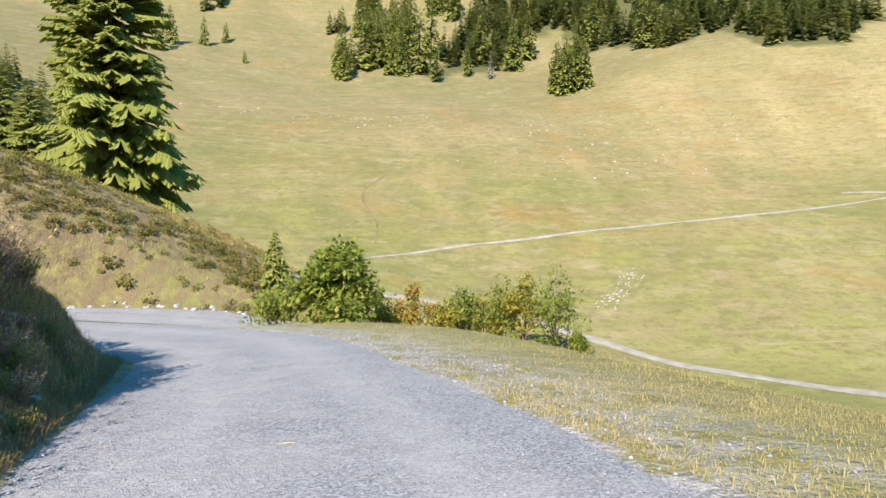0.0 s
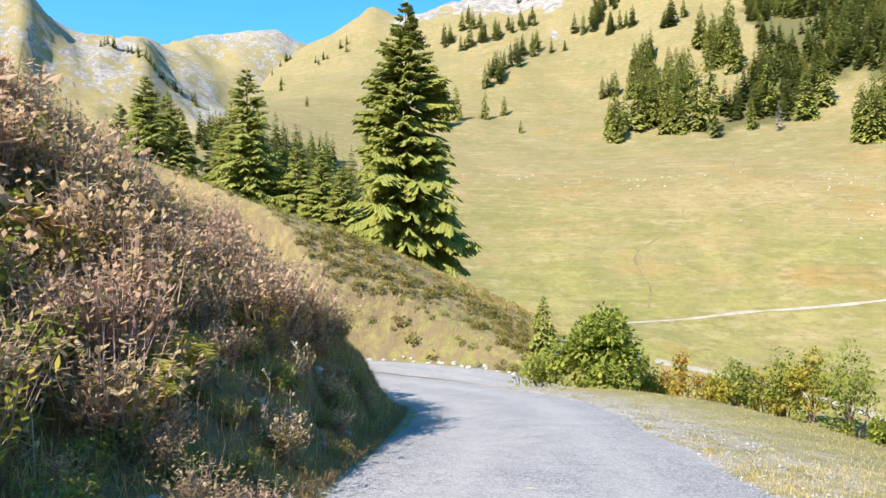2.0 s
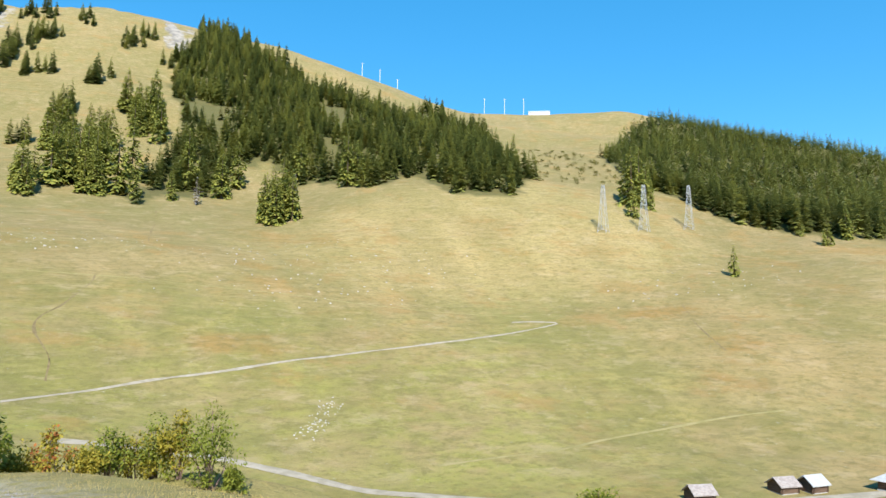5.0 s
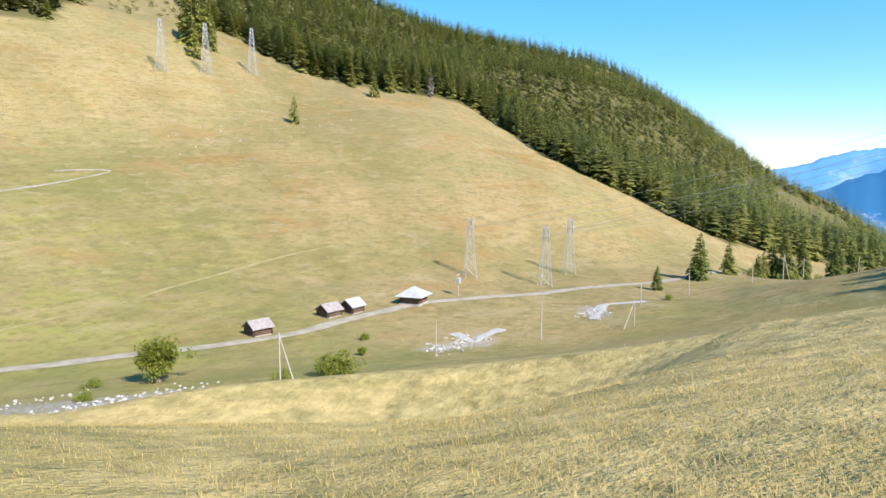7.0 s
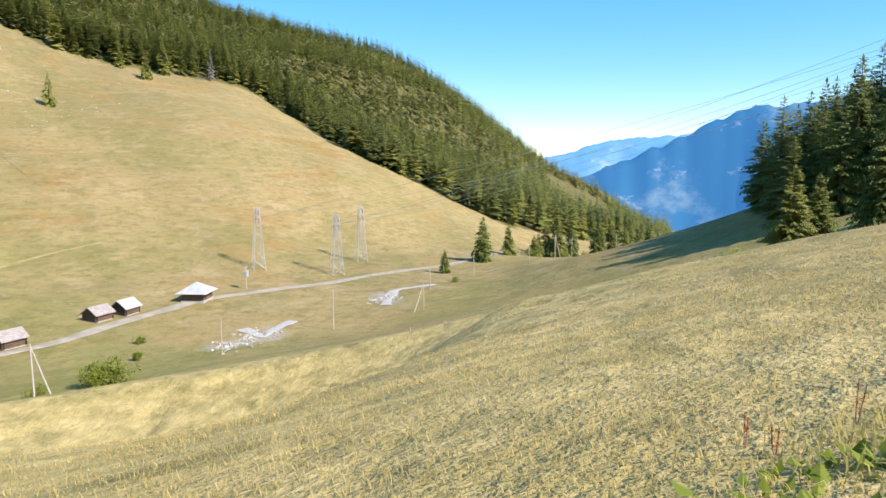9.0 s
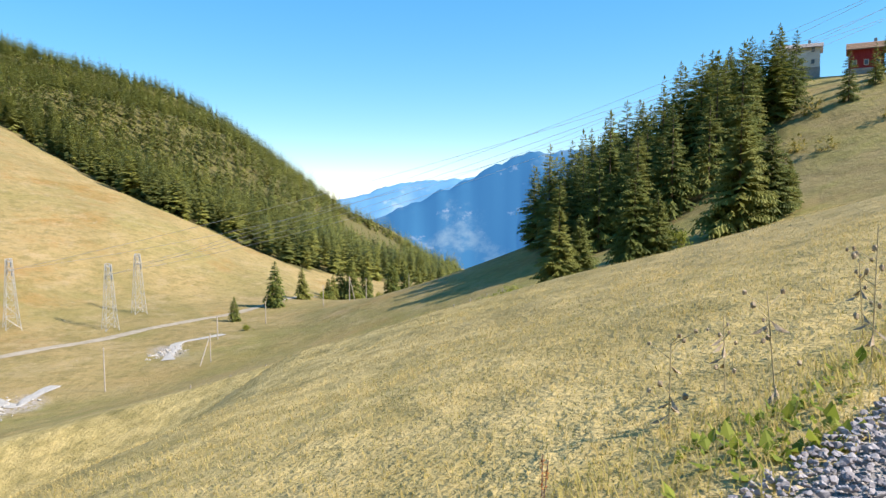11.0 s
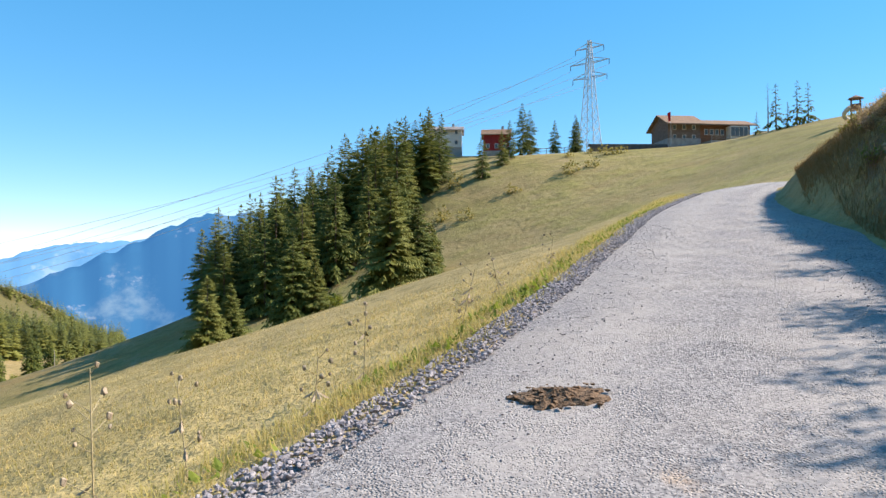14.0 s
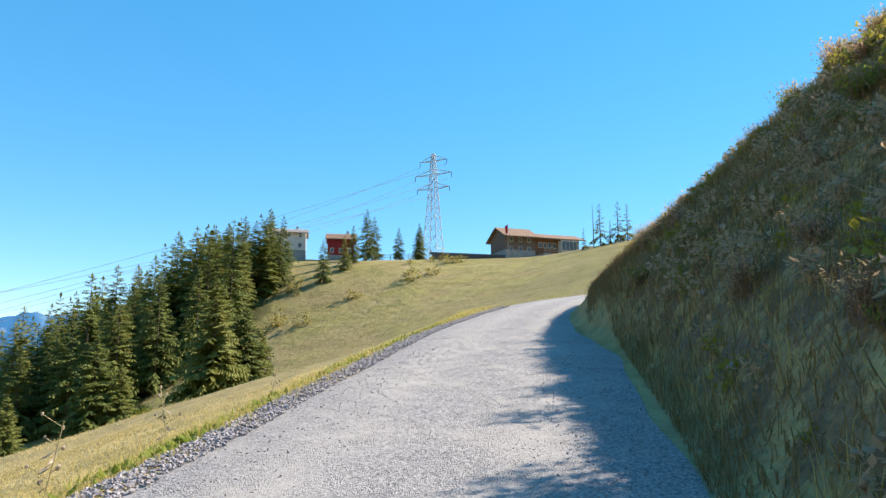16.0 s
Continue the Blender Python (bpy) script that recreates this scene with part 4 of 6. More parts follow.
# loose files of trees that climb the gullies below the ridge: their run in plan, how many, size
TREE_FILES = [
    ([(-262, 738), (-239, 812)], 9, 1.2), ([(-245, 729), (-170, 825)], 18, 1.25), ([(-177, 612), (-166, 665), (-157, 747)], 20, 1.25), ([(-125, 725), (-122, 735)], 3, 0.9),
    ([(-114, 773), (-87, 822), (-58, 849)], 24, 1.2), ([(-153, 892), (-117, 906)], 9, 1.1), ([(-105, 902), (-65, 903)], 10, 1.1), ([(-82, 759), (-80, 770)], 3, 1.3),
    ([(-28, 714), (-6, 747)], 8, 1.3), ([(1, 832), (37, 861)], 12, 1.2), ([(-36, 880), (-33, 885)], 4, 1.0), ([(-199, 873), (-181, 900)], 6, 1.0), ([(-488, 748), (-476, 761)], 6, 0.6),
    ([(-410, 705), (-393, 758)], 7, 0.6), ([(48, 799), (94, 841)], 14, 1.3), ([(-42, 658), (-32, 667)], 8, 1.3), ([(-60, 601), (-67, 598)], 4, 1.2), ([(-75, 766), (-60, 770)], 4, 1.3),
    ([(9, 677), (31, 619)], 7, 1.4), ([(-213, 267), (-235, 310), (-255, 358)], 22, 0.8), ([(-1267, 1214), (-1138, 1262), (-1072, 1311)], 24, 1.3),
]
rng = np.random.default_rng(77)
spots = []
for poly, n in CLUSTERS:
    px, py = [p[0] for p in poly], [p[1] for p in poly]
    got = 0
    while got < n:
        q = rng.uniform(min(px), max(px)), rng.uniform(min(py), max(py))
        if inside(np.array([q[0]]), np.array([q[1]]), poly)[0]:
            spots.append((*q, rng.uniform(1.1, 1.7)))
            got += 1
files = []
for run, n, size in TREE_FILES:
    run = np.array(run, float)
    for i in range(n):
        u = (i + rng.uniform(0.1, 0.9)) / n * (len(run) - 1)
        k = min(int(u), len(run) - 2)
        q = run[k] + (run[k + 1] - run[k]) * (u - k) + rng.normal(0, 5.5, 2)
        files.append((q[0], q[1], 18 * size * rng.uniform(0.7, 1.25)))
tree_body("ridge_spruces", *np.array(files).T, MID_KINDS, "dark spruces in loose files up the gullies below the ridge", M_WOODS, 150, "trees")
spots += [(-47, 473, 1.6), (-31, 502, 1.7), (-14, 478, 1.2), (-8, 486, 1.7), (5, 484, 1.75), (15, 479, 1.0), (14, 526, 1.8), (37, 478, 0.9), (51, 523, 1.7), (71, 495, 1.6), (86, 520, 1.5), (91, 420, 1.45), (87, 424, 1.25)]
spots += [(158, 458, 1.4), (152, 462, 1.6), (132, 517, 1.7), (290, 323, 0.9), (314, 334, 0.8), (-169, 477, 1.25), (-168, 500, 1.1), (-276, 463, 0.4), (-381, 590, 0.5)]
spots += [(-151, 521, 0.85), (-141, 542, 0.72), (-114, 485, 0.42), (-420, 651, 0.5), (263, 225, 0.62), (360, 246, 0.75), (390, 255, 0.9), (377, 275, 0.6)]
for i, (x, y, s) in enumerate(spots):
    if i < 3:
        tree_far[i].matrix_basis = stand(x, y, i * 40, s, 0.4)
    else:
        copy_thing(tree_far[i % 3], stand(x, y, i * 67, s * 0.95, 0.4, s * (0.92 + 0.2 * rng.random())))
dead = spruce(17, 2.6, 20, 7, 3, 60, M_DEADBARK, "bare grey dead spruce at the forest edge", "", 0.25, M_DEADBARK)
dead.matrix_basis = stand(412, 236, 10, 1.15)
copy_thing(dead, stand(52, 470, 50, 0.95))
tagged(copy_thing(dead, stand(118, 474, 80, 0.9)), "bare grey dead spruce among green ones")

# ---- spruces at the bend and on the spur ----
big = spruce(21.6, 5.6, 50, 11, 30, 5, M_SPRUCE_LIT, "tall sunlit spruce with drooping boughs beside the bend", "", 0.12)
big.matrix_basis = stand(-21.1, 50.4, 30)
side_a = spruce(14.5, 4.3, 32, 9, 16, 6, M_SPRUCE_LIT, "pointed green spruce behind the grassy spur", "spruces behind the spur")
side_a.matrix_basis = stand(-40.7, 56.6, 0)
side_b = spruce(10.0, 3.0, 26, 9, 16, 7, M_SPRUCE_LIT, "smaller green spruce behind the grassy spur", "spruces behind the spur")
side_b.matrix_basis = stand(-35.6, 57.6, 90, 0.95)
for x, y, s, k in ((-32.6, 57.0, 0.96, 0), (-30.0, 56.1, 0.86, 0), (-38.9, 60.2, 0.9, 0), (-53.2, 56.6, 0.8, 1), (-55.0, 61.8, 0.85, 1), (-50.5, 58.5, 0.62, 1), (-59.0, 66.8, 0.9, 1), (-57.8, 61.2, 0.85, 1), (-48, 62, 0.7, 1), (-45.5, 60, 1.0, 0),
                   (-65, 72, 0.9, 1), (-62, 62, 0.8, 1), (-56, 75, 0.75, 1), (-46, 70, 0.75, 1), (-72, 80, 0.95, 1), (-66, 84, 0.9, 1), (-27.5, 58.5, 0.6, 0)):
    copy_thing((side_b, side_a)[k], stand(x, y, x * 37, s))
woods("spruce_wood", BACK_WOOD, 9, (11, 17), MID_KINDS, "spruce wood in the side valley behind the spur", M_WOODS, 36)

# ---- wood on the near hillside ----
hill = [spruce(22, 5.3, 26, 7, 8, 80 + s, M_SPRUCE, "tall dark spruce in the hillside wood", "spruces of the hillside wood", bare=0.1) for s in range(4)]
rng = np.random.default_rng(5)
spots = []
while len(spots) < 95:
    q = rng.uniform(110, 200), rng.uniform(-100, -30)
    if inside(np.array([q[0]]), np.array([q[1]]), HILLWOOD)[0] and all((q[0] - a) ** 2 + (q[1] - b) ** 2 > 12 for a, b, _ in spots):
        spots.append((*q, rng.uniform(0.56, 0.8) if q[1] < -74 else rng.uniform(0.78, 1.08)))
for q in ((144.8, -86.9), (148, -89), (147.1, -79.3), (143, -82), (155, -86), (150, -83), (139, -84), (136, -80), (152, -79), (160, -84)):
    spots.append((*q, rng.uniform(0.55, 0.75)))
woods("hillside_wood", HILLWOOD, 5.2, (14, 21), MID_KINDS, "dark spruces filling the back of the hillside wood", M_SPRUCE, 160, lambda x, y: (x > 124) & (y > -78))
for i, (x, y, s) in enumerate(spots):
    if i < 4:
        hill[i].matrix_basis = stand(x, y, i * 40, s, 0.4)
    else:
        copy_thing(hill[i % 4], stand(x, y, i * 67, s, 0.4, s * (0.9 + 0.2 * rng.random())))
front = [spruce(15, 4.7, 32, 9, 14, 90 + s, M_SPRUCE, "dark spruce with boughs to the ground on the near meadow", "spruces on the near meadow", bare=0.02) for s in range(3)]
for i, (x, y, s) in enumerate(((65.4, -21.1, 0.53), (82.1, -46.5, 1.0), (80.8, -33.6, 0.72), (69.0, -23.4, 0.6), (67.2, -23.5, 0.45), (84.1, -51.5, 1.02), (86.6, -55.3, 0.78), (84.5, -48.6, 0.95), (82.8, -37.6, 0.42), (81.2, -44.2, 0.62), (79.5, -35.8, 0.5), (84.8, -53.6, 0.7), (66.8, -20.2, 0.4))):
    if i < 3:
        front[i].matrix_basis = stand(x, y, i * 50, s, 0.3)
    else:
        copy_thing(front[i % 3], stand(x, y, i * 71, s, 0.3))
for i, (x, y, s) in enumerate(((136.9, -108.1, 0.62), (138.2, -111.3, 0.64), (134.5, -116.0, 0.57), (131.3, -119.8, 0.46), (132.3, -120.8, 0.42), (128, -98, 0.5), (124, -93, 0.52), (121, -86, 0.45))):
    tagged(copy_thing(hill[i % 4], stand(x, y, i * 55, s, 0.3)), "spruce against the sky on the hilltop")
larch = spruce(9.5, 1.9, 18, 5, 4, 98, M_SPRUCE, "thin ragged larch against the sky behind the inn", "larches behind the inn", 0.45)
larch.matrix_basis = stand(87.3, -131.9, 0, 1.0, 0.3)
for x, y, k in ((84.2, -133.8, 0.95), (82.6, -134.8, 0.85), (85.6, -133.0, 0.55), (90.4, -130.4, 0.5)):
    copy_thing(larch, stand(x, y, x * 41, k, 0.3))
snag = thing("dead_tree", "bare dead trunk with short branch stubs behind the inn", "tree", stand(88.5, -131.2))
part("trunk", *trunk(9.8, 0.14, 3), M_DEADBARK, snag)
for i in range(14):
    z, a = 3 + 0.45 * i, i * 2.4
    part("branch_stub", *join([cone((0, 0, z), (math.cos(a) * 0.6, math.sin(a) * 0.6, z + 0.1), 0.03, 0.01, 4)]), M_DEADBARK, snag)
low = spruce(14, 4.0, 26, 9, 4, 97, M_SPRUCE, "green spruce by the stream in the valley", "spruces by the stream")
low.matrix_basis = stand(205.3, 27.1, 0, 0.95)
for x, y, s in ((226.2, 22.0, 0.8), (242, 15.1, 0.6), (252.5, 7.8, 1.2), (256, 12, 1.0), (260, 3, 1.05), (272.8, -6.6, 1.15), (285, -12, 1.1), (296, -8, 1.1), (178.8, 32.9, 0.5), (248, 14, 0.7), (310, -18, 1.1), (330, -25, 1.1)):
    copy_thing(low, stand(x, y, x * 13, s, 0.3))


# ---- buildings ----
def box(x0, y0, z0, x1, y1, z1):
    V = np.array([(x, y, z) for z in (z0, z1) for y in (y0, y1) for x in (x0, x1)], float)
    return V, np.array([(0, 2, 3, 1), (4, 5, 7, 6), (0, 1, 5, 4), (2, 6, 7, 3), (0, 4, 6, 2), (1, 3, 7, 5)])


def slab(points, thick):
    """A flat roof plane of four corners, thickened downwards."""
    p = np.array(points, float)
    V = np.vstack([p, p - (0, 0, thick)])
    return V, np.array([(0, 1, 2, 3), (7, 6, 5, 4), (0, 4, 5, 1), (1, 5, 6, 2), (2, 6, 7, 3), (3, 7, 4, 0)])


def gable_body(w, d, eave, ridge, base=-1.5):
    """Walls with two gables; the ridge runs along x."""
    V = np.array([(x, y, z) for x in (-w / 2, w / 2) for y, z in ((-d / 2, base), (d / 2, base), (d / 2, eave), (0, ridge), (-d / 2, eave))])
    return V, [np.array([(0, 1, 2, 3, 4)]), np.array([(9, 8, 7, 6, 5)]), np.array([(0, 4, 9, 5), (4, 3, 8, 9), (3, 2, 7, 8), (2, 1, 6, 7), (1, 0, 5, 6)])]


def gable_roof(parent, w, d, eave, ridge, over, thick, mat, courses=6):
    """Two roof planes built of overlapping courses."""
    for sgn in (-1, 1):
        y1 = sgn * (d / 2 + over)
        z1 = eave - (ridge - eave) / (d / 2) * over
        plane = part("roof_plane", *join([slab([(-w / 2 - over, y1, z1 + 0.05), (w / 2 + over, y1, z1 + 0.05), (w / 2 + over, 0, ridge + 0.05), (-w / 2 - over, 0, ridge + 0.05)], thick)]), mat, parent)
        for i in range(courses):
            f0, f1 = i / courses, (i + 1.08) / courses
            a, b = (y1 * (1 - f0), z1 + (ridge - z1) * f0 + 0.14), (y1 * (1 - min(f1, 1)), z1 + (ridge - z1) * min(f1, 1) + 0.08)
            part("shingle_course", *join([slab([(-w / 2 - over, a[0], a[1]), (w / 2 + over, a[0], a[1]), (w / 2 + over, b[0], b[1]), (-w / 2 - over, b[0], b[1])], 0.05)]), mat, plane)


def window(parent, x, y, z, w, h, axis, mat=None):
    """A framed pane set proud of a wall that faces -y or -x (axis 'y' or 'x')."""
    t = 0.05
    if axis == "y":
        f = part("window", *join([box(x - w / 2, y - t, z - h / 2, x + w / 2, y, z - h / 2 + 0.1), box(x - w / 2, y - t, z + h / 2 - 0.1, x + w / 2, y, z + h / 2), box(x - w / 2, y - t, z - h / 2, x - w / 2 + 0.1, y, z + h / 2), box(x + w / 2 - 0.1, y - t, z - h / 2, x + w / 2, y, z + h / 2)]), mat or M_WHITEWALL, parent)
        part("pane", *join([box(x - w / 2 + 0.1, y - 0.03, z - h / 2 + 0.1, x + w / 2 - 0.1, y - 0.01, z + h / 2 - 0.1)]), M_GLASS, f)
    else:
        f = part("window", *join([box(x - t, y - w / 2, z - h / 2, x, y + w / 2, z - h / 2 + 0.1), box(x - t, y - w / 2, z + h / 2 - 0.1, x, y + w / 2, z + h / 2), box(x - t, y - w / 2, z - h / 2, x, y - w / 2 + 0.1, z + h / 2), box(x - t, y + w / 2 - 0.1, z - h / 2, x, y + w / 2, z + h / 2)]), mat or M_WHITEWALL, parent)
        part("pane", *join([box(x - 0.03, y - w / 2 + 0.1, z - h / 2 + 0.1, x - 0.01, y + w / 2 - 0.1, z + h / 2 - 0.1)]), M_GLASS, f)
    return f


def hay_hut(x, y, turn, w, d, eave, ridge, label, roof):
    t = thing("hay_hut", label, "hut", Matrix.Translation((x, y, spot(x, y))) @ pose(0, 0, 0, 0, 0, turn), "huts along the valley road")
    V, F = gable_body(w, d, eave, ridge)
    part("log_wall", V, F, M_LOGS, t)
    for i in range(7):
        z = 0.15 + i * (eave - 0.2) / 7
        part("log", *join([cone((-w / 2 - 0.25, -d / 2 - 0.03, z), (w / 2 + 0.25, -d / 2 - 0.03, z), 0.11, 0.11, 6)]), M_LOGS, t)
        part("log", *join([cone((-w / 2 - 0.03, -d / 2 - 0.25, z), (-w / 2 - 0.03, d / 2 + 0.25, z), 0.11, 0.11, 6)]), M_LOGS, t)
        part("log", *join([cone((w / 2 + 0.03, -d / 2 - 0.25, z), (w / 2 + 0.03, d / 2 + 0.25, z), 0.11, 0.11, 6)]), M_LOGS, t)
    part("door", *join([box(w / 2 + 0.1, -0.5, 0, w / 2 + 0.16, 0.5, 1.7)]), M_BOARD, t, "dark plank door")
    part("footing", *join([box(-w / 2 - 0.1, -d / 2 - 0.1, -1.5, w / 2 + 0.1, d / 2 + 0.1, 0.1)]), M_CONCRETE, t, "grey stone footing")
    gable_roof(t, w, d, eave, ridge, 0.5, 0.1, roof)
    return t


hay_hut(90.7, 82.6, -15, 3.4, 3.0, 1.6, 2.6, "weathered log hay hut with brown shingle roof", M_SHINGLE)
hay_hut(107.3, 80.0, -10, 3.3, 3.0, 1.5, 2.5, "low log hut with brown shingle roof", M_SHINGLE)
hay_hut(112.3, 78.2, -5, 3.2, 3.0, 1.6, 2.7, "log hut with pale grey roof", M_TIN)


def hipped_hut(x, y):
    t = thing("hipped_hut", "square log hut with pale pyramid roof", "hut", Matrix.Translation((x, y, spot(x, y))) @ pose(0, 0, 0, 0, 0, 8), "huts along the valley road")
    part("log_wall", *join([box(-2.2, -2.2, -1.5, 2.2, 2.2, 2.0)]), M_LOGS, t)
    part("footing", *join([box(-2.3, -2.3, -1.5, 2.3, 2.3, 0.35)]), M_CONCRETE, t, "grey stone footing")
    part("door", *join([box(-0.5, -2.28, 0.35, 0.5, -2.2, 1.9)]), M_BOARD, t)
    c = [(-3.1, -3.1, 1.75), (3.1, -3.1, 1.75), (3.1, 3.1, 1.75), (-3.1, 3.1, 1.75)]
    for i in range(4):
        a, b = np.array(c[i]), np.array(c[(i + 1) % 4])
        for j in range(5):
            f0, f1, top = j / 5, (j + 1.05) / 5, np.array((0, 0, 3.7))
            f1 = min(f1, 0.99)
            part("shingle_course", *join([slab([a + (top - a) * f0 + (0, 0, 0.08), b + (top - b) * f0 + (0, 0, 0.08), b + (top - b) * f1 + (0, 0, 0.04), a + (top - a) * f1 + (0, 0, 0.04)], 0.08)]), M_TIN, t)
    return t


hipped_hut(125.6, 71.9)


def hill_house(name, label, x, y, z, turn, w, d, eave, ridge, wall, roof, floors):
    t = thing(name, label, "house", Matrix.Translation((x, y, z)) @ pose(0, 0, 0, 0, 0, turn))
    V, F = gable_body(w, d, eave, ridge, -3.5)
    part("wall", V, F, wall, t)
    gable_roof(t, w, d, eave, ridge, 0.6, 0.15, roof, 4)
    for fl in range(floors):
        for k in np.linspace(-0.33, 0.33, 3):
            window(t, k * w, -d / 2, 1.5 + fl * 2.7, 0.9, 1.2, "y")
        for k in (-0.25, 0.25):
            window(t, -w / 2, k * d, 1.5 + fl * 2.7, 0.9, 1.2, "x")
    part("plinth", *join([box(-w / 2 - 0.06, -d / 2 - 0.06, -3.5, w / 2 + 0.06, d / 2 + 0.06, 0.3)]), M_CONCRETE, t, "grey concrete plinth")
    part("chimney", *join([box(w * 0.2, 0.3, ridge - 0.4, w * 0.2 + 0.6, 0.9, ridge + 0.9)]), M_CONCRETE, t)
    return t


hill_house("red_house", "tall red wooden house with flat gable roof", 151.1, -110.4, 29.4, -125, 6.6, 6.4, 4.6, 6.2, M_REDWALL, M_TILE, 1)
hill_house("white_house", "white rendered house with grey roof among spruces", 161.6, -101.4, 31.0, -122, 8.6, 7, 4.9, 6.2, M_WHITEWALL, M_SHINGLE, 2)


def chalet():
    """The inn on the hilltop: a tall gabled house with a long low dining wing."""
    t = thing("mountain_inn", "brown wooden mountain inn with glazed dining wing", "building", Matrix.Translation((112.8, -140.5, 27.6)) @ pose(0, 0, 0, 0, 0, -114) @ Matrix.Diagonal((0.84, 1, 1, 1)))
    V, F = gable_body(9, 9, 5.2, 7.4, -4)
    V[:, 0] -= 6.5
    part("house_wall", V, F, M_SLATE, t, "weathered grey-brown shingle cladding")
    part("stone_base", *join([box(-11.1, -4.6, -4, -1.9, 4.6, 1.6)]), M_CONCRETE, t, "grey plastered ground floor")
    for sgn in (-1, 1):
        part("house_roof", *join([slab([(-11.9, sgn * 5.9, 4.75), (-1.1, sgn * 5.9, 4.75), (-1.1, 0, 7.65), (-11.9, 0, 7.65)], 0.3)]), M_TILE, t)
    part("wing_wall", *join([box(-2, -4.0, -3, 12.5, 4.0, 4.9)]), M_BOARD, t)
    for sgn in (-1, 1):
        part("wing_roof", *join([slab([(-3.4, sgn * 5.4, 4.8), (13.8, sgn * 5.4, 4.8), (13.8, 0, 6.7), (-3.4, 0, 6.7)], 0.28)]), M_TILE, t)
    for i in range(4):
        window(t, 0.0 + i * 1.5, -4.0, 3.2, 1.1, 1.3, "y")
    part("conservatory", *join([box(5.6, -6.0, 0.6, 10.6, -3.9, 4.3)]), M_WHITEWALL, t, "white-framed glazed bay")
    for i in range(4):
        part("bay_pane", *join([box(5.75 + i * 1.2, -6.06, 1.9, 6.8 + i * 1.2, -6.0, 4.1)]), M_GLASS, t)
    for i in range(2):
        window(t, 11.2 + i * 0.9, -4.0, 3.2, 0.7, 1.3, "y")
    for z in (1.9, 4.1):
        for k in (-9.2, -6.5, -3.8):
            window(t, k, -4.5, z, 1.0, 1.1, "y")
    part("terrace", *join([box(-1.5, -8.5, -3, 18, -4.0, 0.6)]), M_CONCRETE, t, "grey concrete terrace")
    for i in range(14):
        part("rail_post", *join([cone((-1.2 + i * 1.45, -8.4, 0.6), (-1.2 + i * 1.45, -8.4, 1.6), 0.05, 0.05, 5)]), M_POLE, t)
    part("rail", *join([box(-1.4, -8.45, 1.5, 17.9, -8.35, 1.62), box(-1.4, -8.45, 1.05, 17.9, -8.35, 1.15)]), M_POLE, t)
    part("terrace_canopy", *join([slab([(13.2, -7.5, 3.0), (18.0, -7.5, 3.0), (18.0, -3.5, 3.3), (13.2, -3.5, 3.3)], 0.15)]), M_WHITEWALL, t)
    part("chimney", *join([box(14.5, 1.5, 0, 15.0, 2.0, 6.6)]), M_WHITEWALL, t, "slim white chimney pipe")
    return t


chalet()
fx, fy = 111.0, -129.5
flag = thing("flag_pole", "white flag pole with a hanging red flag", "flag", Matrix.Translation((fx, fy, spot(fx, fy))))
part("pole", *join([cone((0, 0, -0.5), (0, 0, 8.0), 0.07, 0.04, 8)]), M_STEEL, flag)
part("cloth", *join([slab([(0.05, 0, 7.9), (0.9, 0.1, 7.6), (0.7, -0.1, 5.7), (0.05, 0, 5.9)], 0.02)]), M_FLAG, flag)
wall = thing("retaining_wall", "dark stone retaining wall below the inn", "wall", Matrix.Translation((117, -122.5, spot(117, -122.5) - 2.6)) @ pose(0, 0, 0, 0, 0, -118))
rw = np.random.default_rng(3)
for row in range(7):
    for col in range(18):
        w0 = -9 + col + 0.5 * (row % 2)
        part("block", *join([box(w0, -0.4 - 0.1 * rw.random(), row * 0.55, w0 + 0.95, 0.5, row * 0.55 + 0.52)]), M_DARKSTONE, wall)


def play_tower(x, y):
    """A small wooden lookout tower with a tiled cap and a curved tube slide."""
    t = thing("play_tower", "small wooden play tower with a curved pale tube slide", "play tower", Matrix.Translation((x, y, spot(x, y))) @ pose(0, 0, 0, 0, 0, 35) @ Matrix.Diagonal((0.66, 0.66, 0.8, 1)))
    for cx in (-0.8, 0.8):
        for cy in (-0.8, 0.8):
            part("post", *join([box(cx - 0.08, cy - 0.08, -0.5, cx + 0.08, cy + 0.08, 4.3)]), M_BOARD, t)
    part("platform", *join([box(-0.95, -0.95, 2.2, 0.95, 0.95, 2.35)]), M_BOARD, t)
    part("cabin", *join([box(-0.86, -0.86, 2.35, 0.86, 0.86, 3.2)]), M_BOARD, t)
    part("roof", *join([cone((0, 0, 4.2), (0, 0, 4.75), 1.5, 0.1, 8), cone((0, 0, 4.1), (0, 0, 4.2), 1.5, 1.5, 8)]), M_TILE, t)
    turn = [(0.9 + 1.1 * math.sin(u), -1.1 + 1.3 * math.cos(u), 2.8 - 0.62 * u) for u in np.linspace(0, 4.4, 18)]
    part("slide", *join([cone(a, b, 0.4, 0.4, 10) for a, b in zip(turn, turn[1:])]), M_WHITEWALL, t, "pale curved tube slide", smooth=True)


play_tower(56.7, -103.8)


